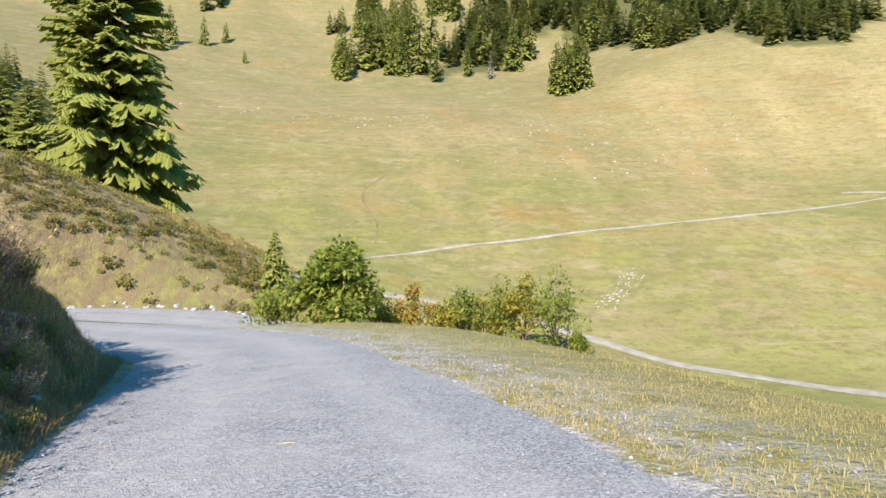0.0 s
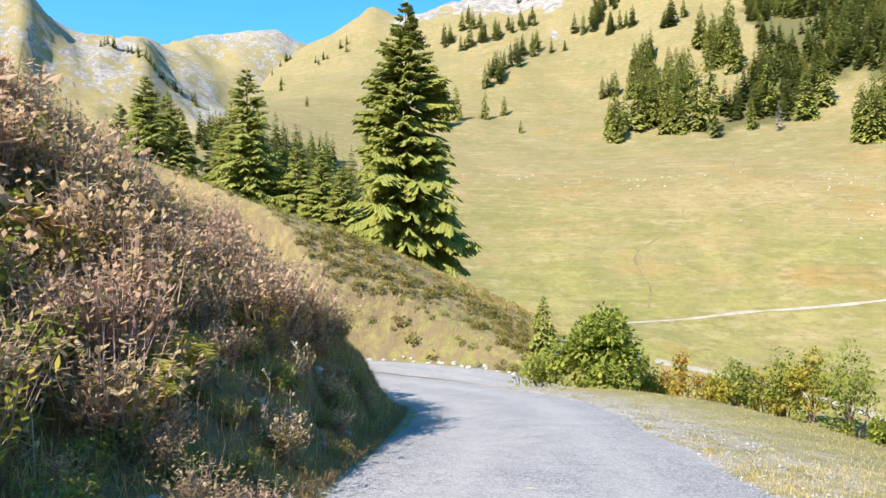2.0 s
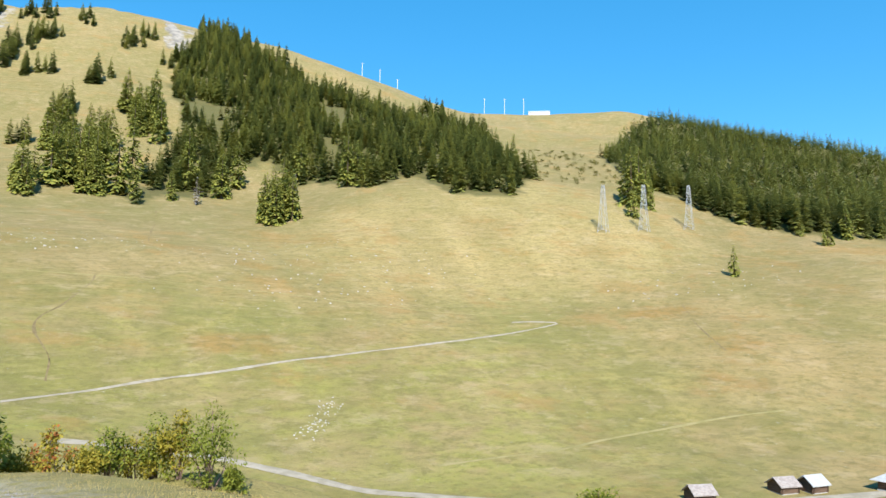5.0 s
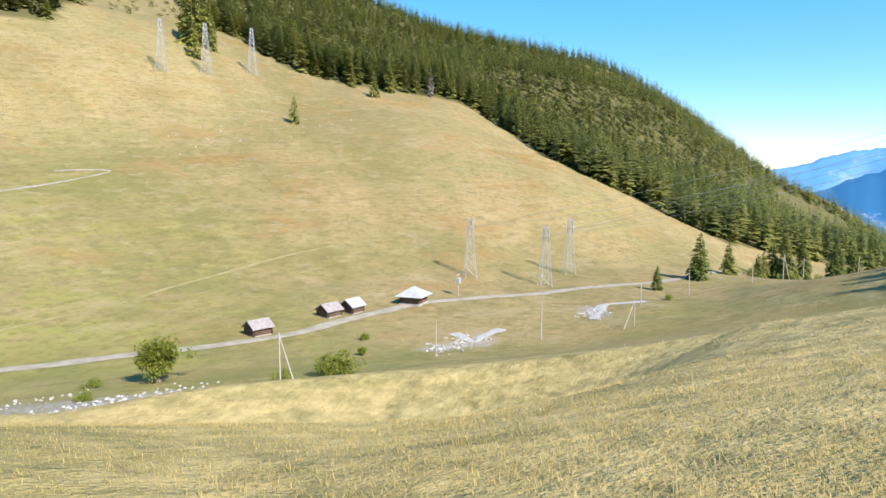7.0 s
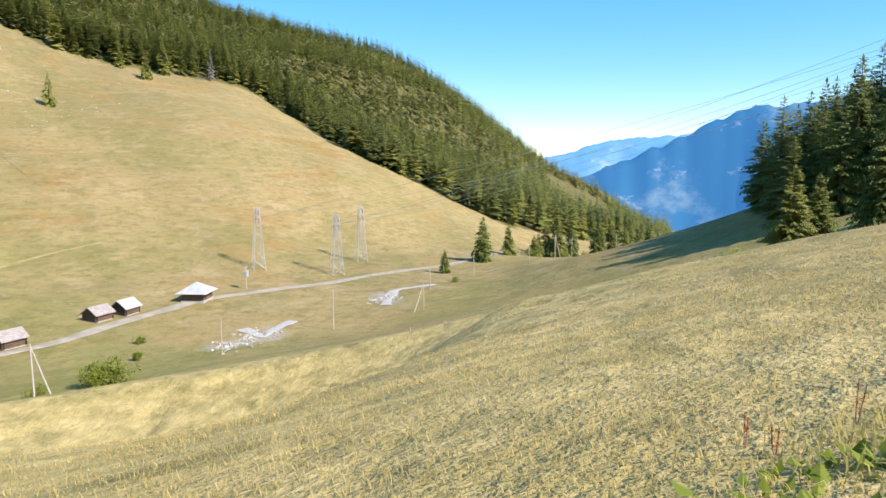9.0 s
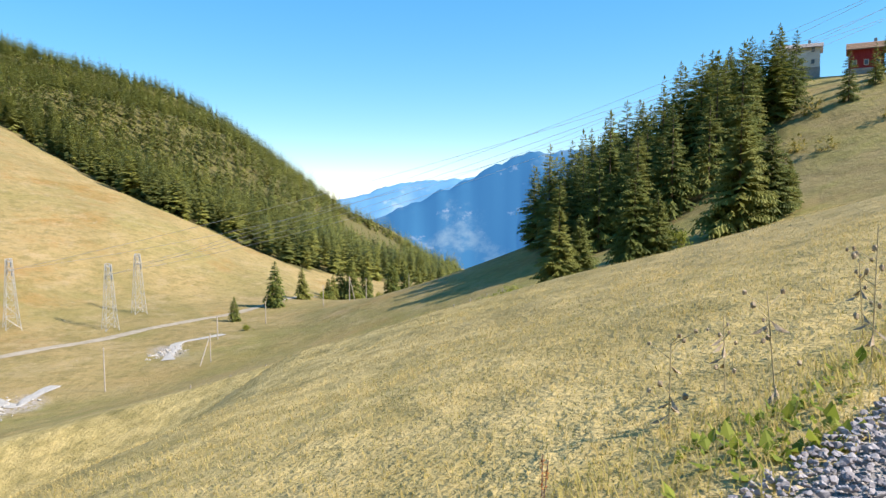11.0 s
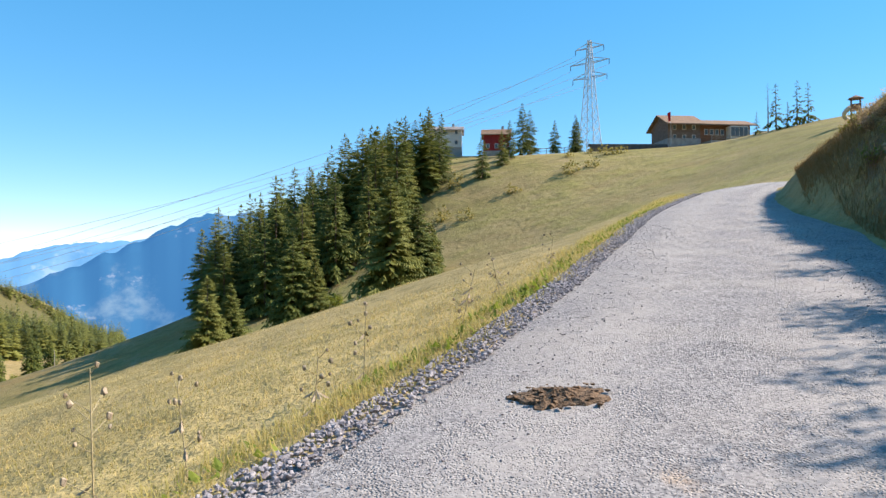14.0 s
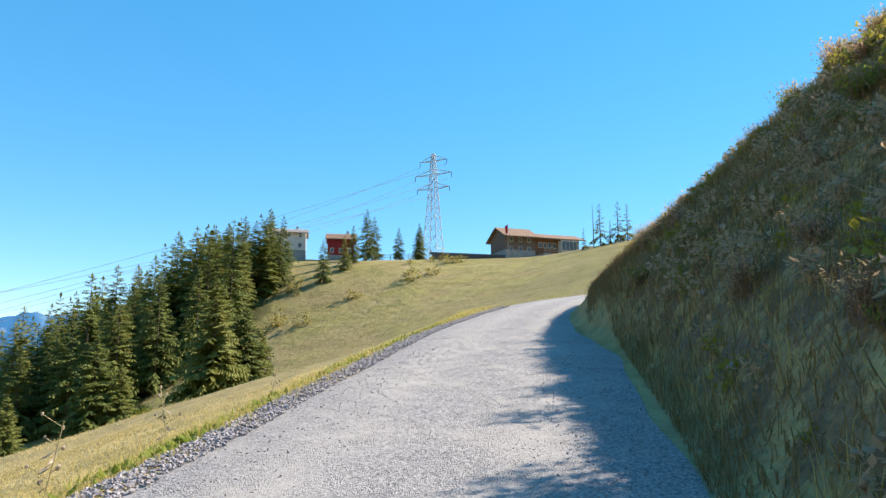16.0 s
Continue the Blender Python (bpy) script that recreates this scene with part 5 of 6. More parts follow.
# ---- pylons, masts, poles and cables ----
def lattice(parent, h, foot, top, bays, arms, bar=0.07, prefix=""):
    """Four legs, ring bars and crossed braces, and cross-arms with insulators."""
    def half(z):
        return foot + (top - foot) * (z / h) ** 0.75
    zs = [h * (1 - (1 - i / bays) ** 1.25) for i in range(bays + 1)]
    corner = ((1, 1), (-1, 1), (-1, -1), (1, -1))
    for cx, cy in corner:
        part("leg", *tube([(cx * half(max(a, 0)), cy * half(max(a, 0)), a) for a in [-0.6] + zs[1:]], bar), M_STEEL, parent)
    for a, b in zip(zs, zs[1:]):
        for (ax, ay), (bx, by) in zip(corner, corner[1:] + corner[:1]):
            part("brace", *join([cone((ax * half(a), ay * half(a), a), (bx * half(b), by * half(b), b), bar * 0.55, bar * 0.55, 4)]), M_STEEL, parent)
            part("brace", *join([cone((bx * half(a), by * half(a), a), (ax * half(b), ay * half(b), b), bar * 0.55, bar * 0.55, 4)]), M_STEEL, parent)
            part("tie_bar", *join([cone((ax * half(b), ay * half(b), b), (bx * half(b), by * half(b), b), bar * 0.5, bar * 0.5, 4)]), M_STEEL, parent)
    for z, reach in arms:
        for sgn in (-1, 1):
            tip = (sgn * reach, 0, z + 0.1)
            bits = [cone((sgn * half(z), cy * half(z), z), tip, bar * 1.1, bar * 0.8, 4) for cy in (-1, 1)] + [cone((sgn * half(z), 0, z + h * 0.05), tip, bar * 1.1, bar * 0.8, 4)]
            arm = part("cross_arm", *join(bits), M_STEEL, parent)
            part("insulator", *join([cone((tip[0], 0, tip[2]), (tip[0], 0, tip[2] - 1.2), 0.09, 0.09, 6)]), M_GLASS, arm)


def pylon(x, y, h, foot, top, bays, arms, turn, label, group="", bar=0.07):
    t = thing("power_pylon", label, "pylon", Matrix.Translation((x, y, spot(x, y))) @ pose(0, 0, 0, 0, 0, turn), group)
    lattice(t, h, foot, top, bays, arms, bar)
    return t


big_pylon = pylon(131.6, -124.6, 27.3, 2.3, 0.35, 12, ((18.2, 4.6), (21.8, 5.2), (25.4, 3.8)), 20, "tall galvanised steel lattice pylon with six cross-arms", bar=0.09)
up = pylon(251.4, 304.1, 27, 2.6, 0.7, 9, ((22, 3.6), (25.5, 3.0)), 30, "grey steel lattice pylon on the opposite slope", "pylons on the opposite slope", 0.10)
for x, y in ((276.9, 299.4), (312.3, 300.0)):
    copy_thing(up, Matrix.Translation((x, y, spot(x, y))) @ pose(0, 0, 0, 0, 0, 30))
dn = pylon(156.7, 74.5, 15, 1.5, 0.55, 7, ((12.5, 2.0), (14.4, 1.6)), 40, "grey steel lattice pylon standing on the valley floor", "pylons on the valley floor", 0.05)
for x, y, s in ((164.5, 57.3, 1.0), (185.2, 58.2, 1.02)):
    copy_thing(dn, Matrix.Translation((x, y, spot(x, y))) @ pose(0, 0, 0, 0, 0, 40) @ Matrix.Diagonal((s, s, s, 1)))


def mast(x, y, h, label, r=0.25):
    t = thing("lift_mast", label, "mast", Matrix.Translation((x, y, spot(x, y))), "masts on the ridge")
    part("pole", *join([cone((0, 0, -2), (0, 0, h), r, r * 0.8, 6)]), M_STEEL, t)
    part("crossbar", *join([cone((-2, 0, h - 0.5), (2, 0, h - 0.5), r * 0.6, r * 0.6, 5)]), M_STEEL, t)


for a, h in ((18.8, 26), (20.3, 26), (21.8, 22), (29.2, 27), (30.9, 28), (32.5, 28)):
    q = polar(a, 985, 0)
    mast(q[0], q[1], h, "thin pale ski lift mast on the ridge", 0.5)
q = polar(33.8, 975, 0)
st = thing("lift_station", "long white lift station on the ridge", "building", Matrix.Translation((q[0], q[1], spot(q[0], q[1]))) @ pose(0, 0, 0, 0, 0, -34))
V, F = gable_body(30, 9, 4, 6.5)
part("wall", V, F, M_WHITEWALL, st)
part("roof", *join([slab([(-15.5, -5, 3.9), (15.5, -5, 3.9), (15.5, 0, 6.8), (-15.5, 0, 6.8)], 0.3), slab([(-15.5, 5, 3.9), (15.5, 5, 3.9), (15.5, 0, 6.8), (-15.5, 0, 6.8)], 0.3)]), M_TIN, st)


def wood_pole(x, y, h, label, stay=None, cross=False, r=0.11):
    t = thing("wooden_pole", label, "pole", Matrix.Translation((x, y, spot(x, y))))
    part("pole", *join([cone((0, 0, -0.5), (0, 0, h), r, r * 0.75, 8)]), M_POLE, t)
    if stay:
        part("stay", *join([cone((stay[0], stay[1], spot(x + stay[0], y + stay[1]) - spot(x, y) - 0.4), (0, 0, h * 0.96), r, r * 0.75, 8)]), M_POLE, t, "slanting grey stay pole")
    if cross:
        part("transformer", *join([box(-0.5, -0.4, h - 2.2, 0.5, 0.4, h - 1.0)]), M_STEEL, t, "grey transformer box")
        part("crossbar", *join([cone((-0.9, 0, h - 0.2), (0.9, 0, h - 0.2), 0.07, 0.07, 6)]), M_STEEL, t)
    return t


wood_pole(60.6, 49.6, 6.6, "grey wooden pole propped by a slanting stay", (1.5, -1.1))
wood_pole(138.0, 67.8, 5.0, "wooden pole carrying a grey transformer box", None, True)
wood_pole(110.7, 37.2, 6.8, "bare dark wooden pole by the stream")
wood_pole(92, 47, 5.5, "thin grey wooden pole by the stream", None, False, 0.08)
wood_pole(124.5, 25.0, 5.0, "wooden pole with slanting stay on the meadow", (-2.8, 1.2), False, 0.09)
wood_pole(208, 6.0, 7.0, "grey wooden pole with slanting stay on the brow", (2.6, -1.5), False, 0.14)
for x, y, h in ((172, 24, 5.5), (196, 12.5, 6), (235, 2, 7.5), (262, -13, 9), (150, 30, 5)):
    wood_pole(x, y, h, "grey wooden power line pole on the meadow", None, False, 0.12)


def cable(a, b, sag, label, r=0.035):
    cu = bpy.data.curves.new("cable", "CURVE")
    cu.dimensions, cu.bevel_depth, cu.bevel_resolution = "3D", r, 1
    s = cu.splines.new("POLY")
    s.points.add(30)
    for i in range(31):
        u = i / 30
        p = Vector(a).lerp(Vector(b), u) - Vector((0, 0, 4 * sag * u * (1 - u)))
        s.points[i].co = (*p, 1)
    cu.materials.append(M_WIRE)
    return tagged(new("power_cable", cu), label, "cable", "cables of the power line")


ptop = spot(131.6, -124.6)
side = (math.cos(radians(20)), math.sin(radians(20)))
for z, reach in ((18.2, 4.6), (21.8, 5.2), (25.4, 3.8)):
    for sgn in (-1, 1):
        a = (131.6 + side[0] * reach * sgn, -124.6 + side[1] * reach * sgn, ptop + z - 1.2)
        x, y = ((156.7, 74.5), (164.5, 57.3), (185.2, 58.2))[(0 if z < 20 else 1 if z < 24 else 2)]
        cable(a, (x + 1.6 * sgn, y, spot(x, y) + 12.5), 6 + 2.0 * sgn, "grey power line cable between pylons")


# ---- fences ----
def fence_post(x, y, h, mat, label, group, lean=0.0):
    t = thing("fence_post", label, "fence post", Matrix.Translation((x, y, spot(x, y))) @ pose(0, 0, 0, lean, lean * 0.6, x * 31), group)
    part("post", *join([cone((0, 0, -0.3), (0, 0, h), 0.05, 0.045, 6)]), mat, t)
    return t


rng = np.random.default_rng(8)
line = spline([(60, 10, 0), (66, 2.5, 0), (72, -3.5, 0), (80, -11, 0), (90, -20, 0)], 3.2)
for x, y, _ in line:
    fence_post(x, y, 1.1, M_POLE, "pale wooden pasture fence post", "pasture fence posts", rng.normal(0, 4))
rail = thing("rail_fence", "grey wooden rail fence along the hilltop", "fence", Matrix.Translation((0, 0, 0)))
pts = [(140.5, -99), (139.8, -103), (139, -107), (138, -111), (136.5, -115), (134.5, -119), (132.5, -122)]
for (xa, ya), (xb, yb) in zip(pts, pts[1:]):
    za, zb = spot(xa, ya), spot(xb, yb)
    part("post", *join([cone((xa, ya, za - 0.4), (xa, ya, za + 1.5), 0.09, 0.09, 6)]), M_POLE, rail)
    for hh in (0.75, 1.35):
        part("rail", *join([cone((xa, ya, za + hh), (xb, yb, zb + hh), 0.07, 0.07, 6)]), M_POLE, rail)


# ---- shrubs, boulders and the stream ----
shrub("broadleaf_shrub", "bushy green broadleaved shrub beside the bend", -3.2, 29.1, 4.8, 4.4, 6400, 0.26, M_LEAF, 201, 14, 26)
shrub("broadleaf_shrub", "low green shrub beside the lane", -6.2, 30.2, 2.1, 3.0, 1800, 0.17, M_LEAF, 202, 10, 14)
shrub("broadleaf_shrub", "young shrub with yellow and orange autumn leaves", 0.1, 31.0, 2.6, 2.2, 1100, 0.17, M_LEAF_YELLOW, 203, 8, 9, extra=(260, M_LEAF_RED))
for i, (x, y, h, w, m) in enumerate(((1.4, 31.6, 1.8, 2.2, M_LEAF_YELLOW), (2.3, 32.4, 3.0, 2.3, M_LEAF), (3.4, 33.2, 3.0, 2.3, M_LEAF_YELLOW), (4.4, 33.6, 3.2, 2.5, M_LEAF), (6.6, 31.4, 3.9, 3.4, M_LEAF), (5.4, 32.6, 2.9, 2.3, M_LEAF_YELLOW), (7.6, 31.0, 1.4, 1.5, M_LEAF), (-1.3, 30.6, 1.4, 1.8, M_LEAF_YELLOW))):
    shrub("broadleaf_shrub", "light yellow-green shrub on the edge of the verge" if m is M_LEAF_YELLOW else "green shrub on the edge of the verge", x, y, h * 1.12, w, 2300, 0.15, m, 210 + i, 9, 11, "shrubs on the verge")
shrub("broadleaf_tree", "round green broadleaved tree on the valley floor", 60.5, 70.6, 6.9, 5.4, 4200, 0.38, M_LEAF, 230, 9, 30)
shrub("broadleaf_shrub", "wide green shrub above the stream", 71.5, 50.1, 3.4, 5.6, 3000, 0.3, M_LEAF, 231, 10, 24)
for i, (x, y, h, w) in enumerate(((62.8, 51.5, 2.2, 3.4), (97.4, 64.4, 1.2, 1.8), (88, 58, 1.6, 1.4), (64.5, 40, 1.0, 1.2), (55, 76, 1.2, 3.0), (48, 67, 1.0, 2.2), (160, 26, 1.4, 2.4), (232, 16, 3.2, 3.4), (248, 6, 3.5, 4.0), (268, -2, 4.0, 4.6), (57.5, -13.8, 2.0, 3.6), (60, -16.5, 2.4, 3.2), (78.5, -38.2, 2.4, 3.0), (86, -40, 3, 3))):
    shrub("broadleaf_shrub", "dull green shrub on the open meadow", x, y, h, w, 900, 0.2 if h < 2.6 else 0.3, M_LEAF, 240 + i, 8, 12, "shrubs on the meadows")
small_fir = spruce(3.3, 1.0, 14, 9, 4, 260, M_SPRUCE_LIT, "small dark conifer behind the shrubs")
small_fir.matrix_basis = stand(-7.3, 37.0)

ROCKS = [rock_mesh(s) for s in range(300, 306)]
BOULDERS = [rock_mesh(s, 26) for s in range(310, 314)]


def boulder(x, y, size, seed, label, group):
    v, f = BOULDERS[seed % 4]
    ob = new("boulder", mesh_from("boulder", v * size, [f], [M_PALESTONE], False))
    ob.matrix_basis = Matrix.Translation((x, y, spot(x, y) + size * 0.12)) @ pose(0, 0, 0, 8 * (seed % 3), 5, seed * 47)
    return tagged(ob, label, "boulder", group)


rng = np.random.default_rng(9)
for i in range(34):
    q = (rng.normal(-7.0, 0.9), rng.normal(38.6, 0.8)) if i < 16 else (rng.normal(-0.9, 0.45), rng.normal(30.6, 0.35))
    boulder(*q, rng.uniform(0.35, 1.0), i, "pale limestone boulder dumped beside the lane", "dumped boulders")
for i in range(26):
    x = -19 + i * 0.42 + rng.normal(0, 0.15)
    boulder(x, float(np.interp(x, (-19, -15, -10), (32.6, 34.6, 35.0))) + rng.normal(0, 0.12), rng.uniform(0.2, 0.42), i, "white stone edging the lane", "edging stones")
n = 420
k = rng.integers(0, 4, n)
cx, cy = np.array((101.5, 140, 50, 38))[k], np.array((49, 37, 62, 74))[k]
strew("stream_stones", cx + rng.normal(0, 1, n) * np.array((3.6, 3.5, 7, 6))[k], cy + rng.normal(0, 1, n) * np.array((1.3, 1.0, 1.8, 2))[k] - (k < 2) * 0.5 * (np.abs(rng.normal(0, 3, n)) - 3) - (k > 1) * 0.6 * rng.normal(0, 1, n), rng.uniform(0.2, 0.8, n), ROCKS, M_PALESTONE, "pale stones in the stream bed", "stones", 12)
n = 260
k = rng.integers(0, 5, n)
strew("slope_stones", np.array((70, 95, -30, 90, 240))[k] + rng.normal(0, 30, n), np.array((330, 300, 335, 260, 225))[k] + rng.normal(0, 12, n), rng.uniform(0.3, 1.3, n), ROCKS, M_PALESTONE, "pale stones scattered on the opposite slope", "stones", 13)


u = np.random.default_rng(14).random(90)
strew("scree_stones", 53.8 + (-13.6) * u + np.random.default_rng(15).normal(0, 1.6, 90), 162.8 + (-22.4) * u + np.random.default_rng(16).normal(0, 1.6, 90), np.random.default_rng(17).uniform(0.25, 0.8, 90), ROCKS, M_PALESTONE, "trail of pale stones down the opposite slope", "stones", 18)

# ---- plants of the road banks ----
def heath_body(seed, n=110, h=0.8, w=0.6):
    """Fine upright twigs that fan out from one foot, with small dry leaves."""
    g = np.random.default_rng(seed)
    a, lean = g.random(n) * 6.28, g.random(n) ** 0.6 * 0.9
    way = np.stack([np.cos(a) * lean * w / h, np.sin(a) * lean * w / h, np.ones(n)], 1)
    way /= np.linalg.norm(way, axis=1)[:, None]
    foot = np.stack([g.normal(0, 0.12 * w, n), g.normal(0, 0.12 * w, n), np.full(n, -0.05)], 1)
    L = h * (0.55 + 0.5 * g.random(n))
    stems = fronds(foot, way, L, np.full(n, 0.005), L * 0.0, g)
    m = n * 6
    k = g.integers(0, n, m)
    p = foot[k] + way[k] * (L[k] * (0.35 + 0.65 * g.random(m)))[:, None]
    d = g.normal(size=(m, 3))
    d[:, 2] = np.abs(d[:, 2]) * 0.7
    d /= np.linalg.norm(d, axis=1)[:, None]
    l = 0.035 + 0.05 * g.random(m)
    return stems, fronds(p, d, l, l * 0.26, l * 0.05, g)


def heath(name, seed, label, mat, h, w, n=110):
    t = thing(name, label, "shrub", None, "low shrubs on the banks")
    a, b = heath_body(seed, n, h, w)
    part("twig_fan", *a, M_TWIG, t)
    part("dry_leaves", *b, mat, t)
    return t


def on_bank(y, d):
    """A point beside the road: at the run's y, d metres from the middle."""
    i = int(np.argmin(np.abs(ROAD[:, 1] - y)))
    run = ROAD[min(i + 1, len(ROAD) - 1), :2] - ROAD[max(i - 1, 0), :2]
    run = run / np.linalg.norm(run)
    return ROAD[i, 0] + run[1] * d, ROAD[i, 1] - run[0] * d


rng = np.random.default_rng(21)
proto = [heath("heath_shrub", 401, "brown-pink dry heath shrub on the bank", M_HEATH, 0.75, 0.7), heath("heath_shrub", 402, "brown-pink dry heath shrub on the bank", M_HEATH, 0.95, 0.6),
         heath("leafy_shrub", 403, "olive low shrub with yellowing leaves on the bank", M_LEAF_YELLOW, 0.7, 0.6), heath("leafy_shrub", 404, "small green leafy shrub on the bank", M_LEAF, 0.55, 0.6)]
used = set()


def plant(k, x, y, s):
    m = stand(x, y, rng.random() * 360, s, 0.03, s * rng.uniform(0.8, 1.2))
    if k in used:
        copy_thing(proto[k], m)
    else:
        used.add(k)
        proto[k].matrix_basis = m


for i in range(250):
    y = rng.uniform(0.0, 13.0)
    d = -rng.uniform(3.4, 9.5)
    plant(int(rng.choice(4, p=(0.32, 0.22, 0.32, 0.14))), *on_bank(y, d), rng.uniform(0.75, 1.45))
for i in range(190):
    plant(int(rng.choice(4, p=(0.26, 0.2, 0.29, 0.25))), *on_bank(rng.uniform(-1.5, 10.5), -rng.uniform(2.35, 4.8)), rng.uniform(0.25, 0.65))
for i in range(110):
    plant(int(rng.choice(4, p=(0.25, 0.2, 0.35, 0.2))), *on_bank(-rng.uniform(11, 32), -rng.uniform(2.8, 9.5)), rng.uniform(0.3, 0.75))
for i in range(50):
    plant(int(rng.choice(4, p=(0.15, 0.15, 0.4, 0.3))), *on_bank(-rng.uniform(11, 30), -rng.uniform(6.0, 10.0)), rng.uniform(0.6, 1.1))
SPUR = [(-36, 30), (-19, 29), (-3, 35), (-3.5, 38.5), (-6, 43), (-14, 49), (-22, 53), (-36, 52)]
off_road = lambda x, y: (np.abs(curve_side(ROAD, x, y)[1]) > 3.2) & (np.abs(curve_side(BRANCH, x, y)[1]) > 2.6)
low_kinds = [leaf_cloud([(0, 0, 0.32), (0.3, 0.1, 0.25), (-0.2, 0.3, 0.28)], [0.42, 0.3, 0.3], 110, 0.2, s, 0.6) for s in (431, 432, 433)]
woods("spur_shrubs", SPUR, 0.85, (0.28, 0.6), low_kinds, "olive dwarf shrubs covering the spur", M_OLIVE, 441, lambda x, y: off_road(x, y) & (patchy(x, y, 3.5, 2.0) > -0.8), "shrubs", 0.03)
woods("spur_heath", SPUR, 0.95, (0.25, 0.55), low_kinds, "brown dry heath on the crest of the spur", M_HEATH, 442, lambda x, y: off_road(x, y) & (patchy(x, y, 3.0, 5.0) > -0.35) & (y > 40.5 - 0.35 * (x + 14)), "shrubs", 0.03)
woods("spur_shrubs", SPUR, 1.4, (0.25, 0.55), low_kinds, "green dwarf shrubs on the spur", M_LEAF, 443, off_road, "shrubs", 0.03)
FACE = [(-22, 35.0), (-14, 34.9), (-8, 35.2), (-4, 36.2), (-4.5, 40), (-12, 41), (-22, 40)]
woods("spur_shrubs", FACE, 0.62, (0.4, 0.85), low_kinds, "olive dwarf shrubs on the face of the spur", M_OLIVE, 450, lambda x, y: (np.abs(curve_side(BRANCH, x, y)[1]) > 2.0) & (patchy(x, y, 1.8, 9.0) > -0.6), "shrubs", 0.03)
BANKTOP = [(-7, -3), (-6, 5), (-7.5, 12), (-11, 17.5), (-17, 22), (-24, 26), (-34, 24), (-30, 8), (-16, -6)]
woods("bank_heath", BANKTOP, 0.95, (0.8, 1.5), low_kinds, "brown dry heath on top of the bank", M_HEATH, 446, lambda x, y: (curve_side(ROAD, x, y)[1] < -5) & (patchy(x, y, 2.5, 5.0) > -0.5), "shrubs", 0.03)
woods("bank_shrubs", BANKTOP, 1.3, (0.5, 1.0), low_kinds, "olive dwarf shrubs on top of the bank", M_LEAF_YELLOW, 447, lambda x, y: curve_side(ROAD, x, y)[1] < -4.5, "shrubs", 0.03)
LATEBANK = [on_bank(-8.5, -3.0), on_bank(-20, -2.9), on_bank(-33, -3.0), on_bank(-33, -10), on_bank(-20, -10.5), on_bank(-9, -9.5)]
woods("bank_heath", LATEBANK, 0.62, (0.25, 0.6), low_kinds, "brown dry heath on the upper road bank", M_HEATH, 448, lambda x, y: patchy(x, y, 1.6, 6.0) > -0.3, "shrubs", 0.05)
woods("bank_shrubs", LATEBANK, 0.8, (0.22, 0.55), low_kinds, "olive dwarf shrubs on the upper road bank", M_LEAF_YELLOW, 449, lambda x, y: patchy(x, y, 1.9, 8.0) > -0.2, "shrubs", 0.05)
HILLBUSH = [(112, -58), (105, -75), (100, -95), (108, -112), (122, -112), (130, -96), (122, -72)]
woods("hillside_bushes", HILLBUSH, 4.0, (1.2, 3.4), low_kinds, "dull green bushes on the slope below the hilltop", M_OLIVE, 444, lambda x, y: patchy(x, y, 7, 1.0) > 0.12, "shrubs", 0.03)
CLEARING = [(352, 400), (262, 405), (250, 420), (300, 520), (360, 600), (430, 560)]
woods("clearing_scrub", CLEARING, 11, (1.5, 4.5), low_kinds, "scrub and young trees on the cleared strip", M_WOODS_LIGHT, 445, None, "shrubs", 0.1)


def fern(x, y, s, seed):
    g = np.random.default_rng(seed)
    t = thing("fern", "yellowing fern among the bank plants", "fern", stand(x, y, 0, s), "ferns on the bank")
    for i in range(8):
        a = i * 0.8 + g.normal(0, 0.2)
        n = 20
        f = np.linspace(0.05, 1, n)
        reach, rise = g.uniform(0.4, 0.6), g.uniform(0.5, 0.75)
        line = np.stack([np.cos(a) * f * reach, np.sin(a) * f * reach, rise * np.sin(f * 2.2)], 1)
        l = (0.17 * np.sin(np.clip(f * 2.6, 0.3, 3.0)) + 0.02)[:-1, None]
        tips = [(line[:-1] + line[1:]) / 2 + l * np.array((-np.sin(a) * q + 0.35 * np.cos(a), np.cos(a) * q + 0.35 * np.sin(a), -0.2)) for q in (1, -1)]
        k = np.arange(n - 1)
        part("frond", np.vstack([line] + tips), np.vstack([np.stack([k, k + 1, n + k], 1), np.stack([k + 1, k, 2 * n - 1 + k], 1)]), M_LEAF_YELLOW, t)


for i in range(12):
    fern(*on_bank(rng.uniform(2.8, 8.5), -rng.uniform(3.4, 5.6)), rng.uniform(0.45, 0.75), 500 + i)
for i, (y, d, h) in enumerate(((-14.0, -5.2, 1.9), (-15.0, -5.8, 2.2), (-16.2, -6.4, 1.9), (-13.0, -5.6, 1.7), (-18, -7.2, 1.6), (-16.8, -5.2, 1.4), (-15.4, -7.0, 2.0), (-17.4, -6.8, 1.8), (-19.5, -6.6, 1.5), (-14.4, -6.8, 2.1), (3.2, -5.4, 1.2), (9.8, -3.9, 1.0))):
    x, y = on_bank(y, d)
    shrub("sapling", "spindly sapling with a few yellow-green leaves on the bank", x, y, h, 1.3, 190, 0.10, M_LEAF_YELLOW, 520 + i, 9, 2, "saplings on the bank")


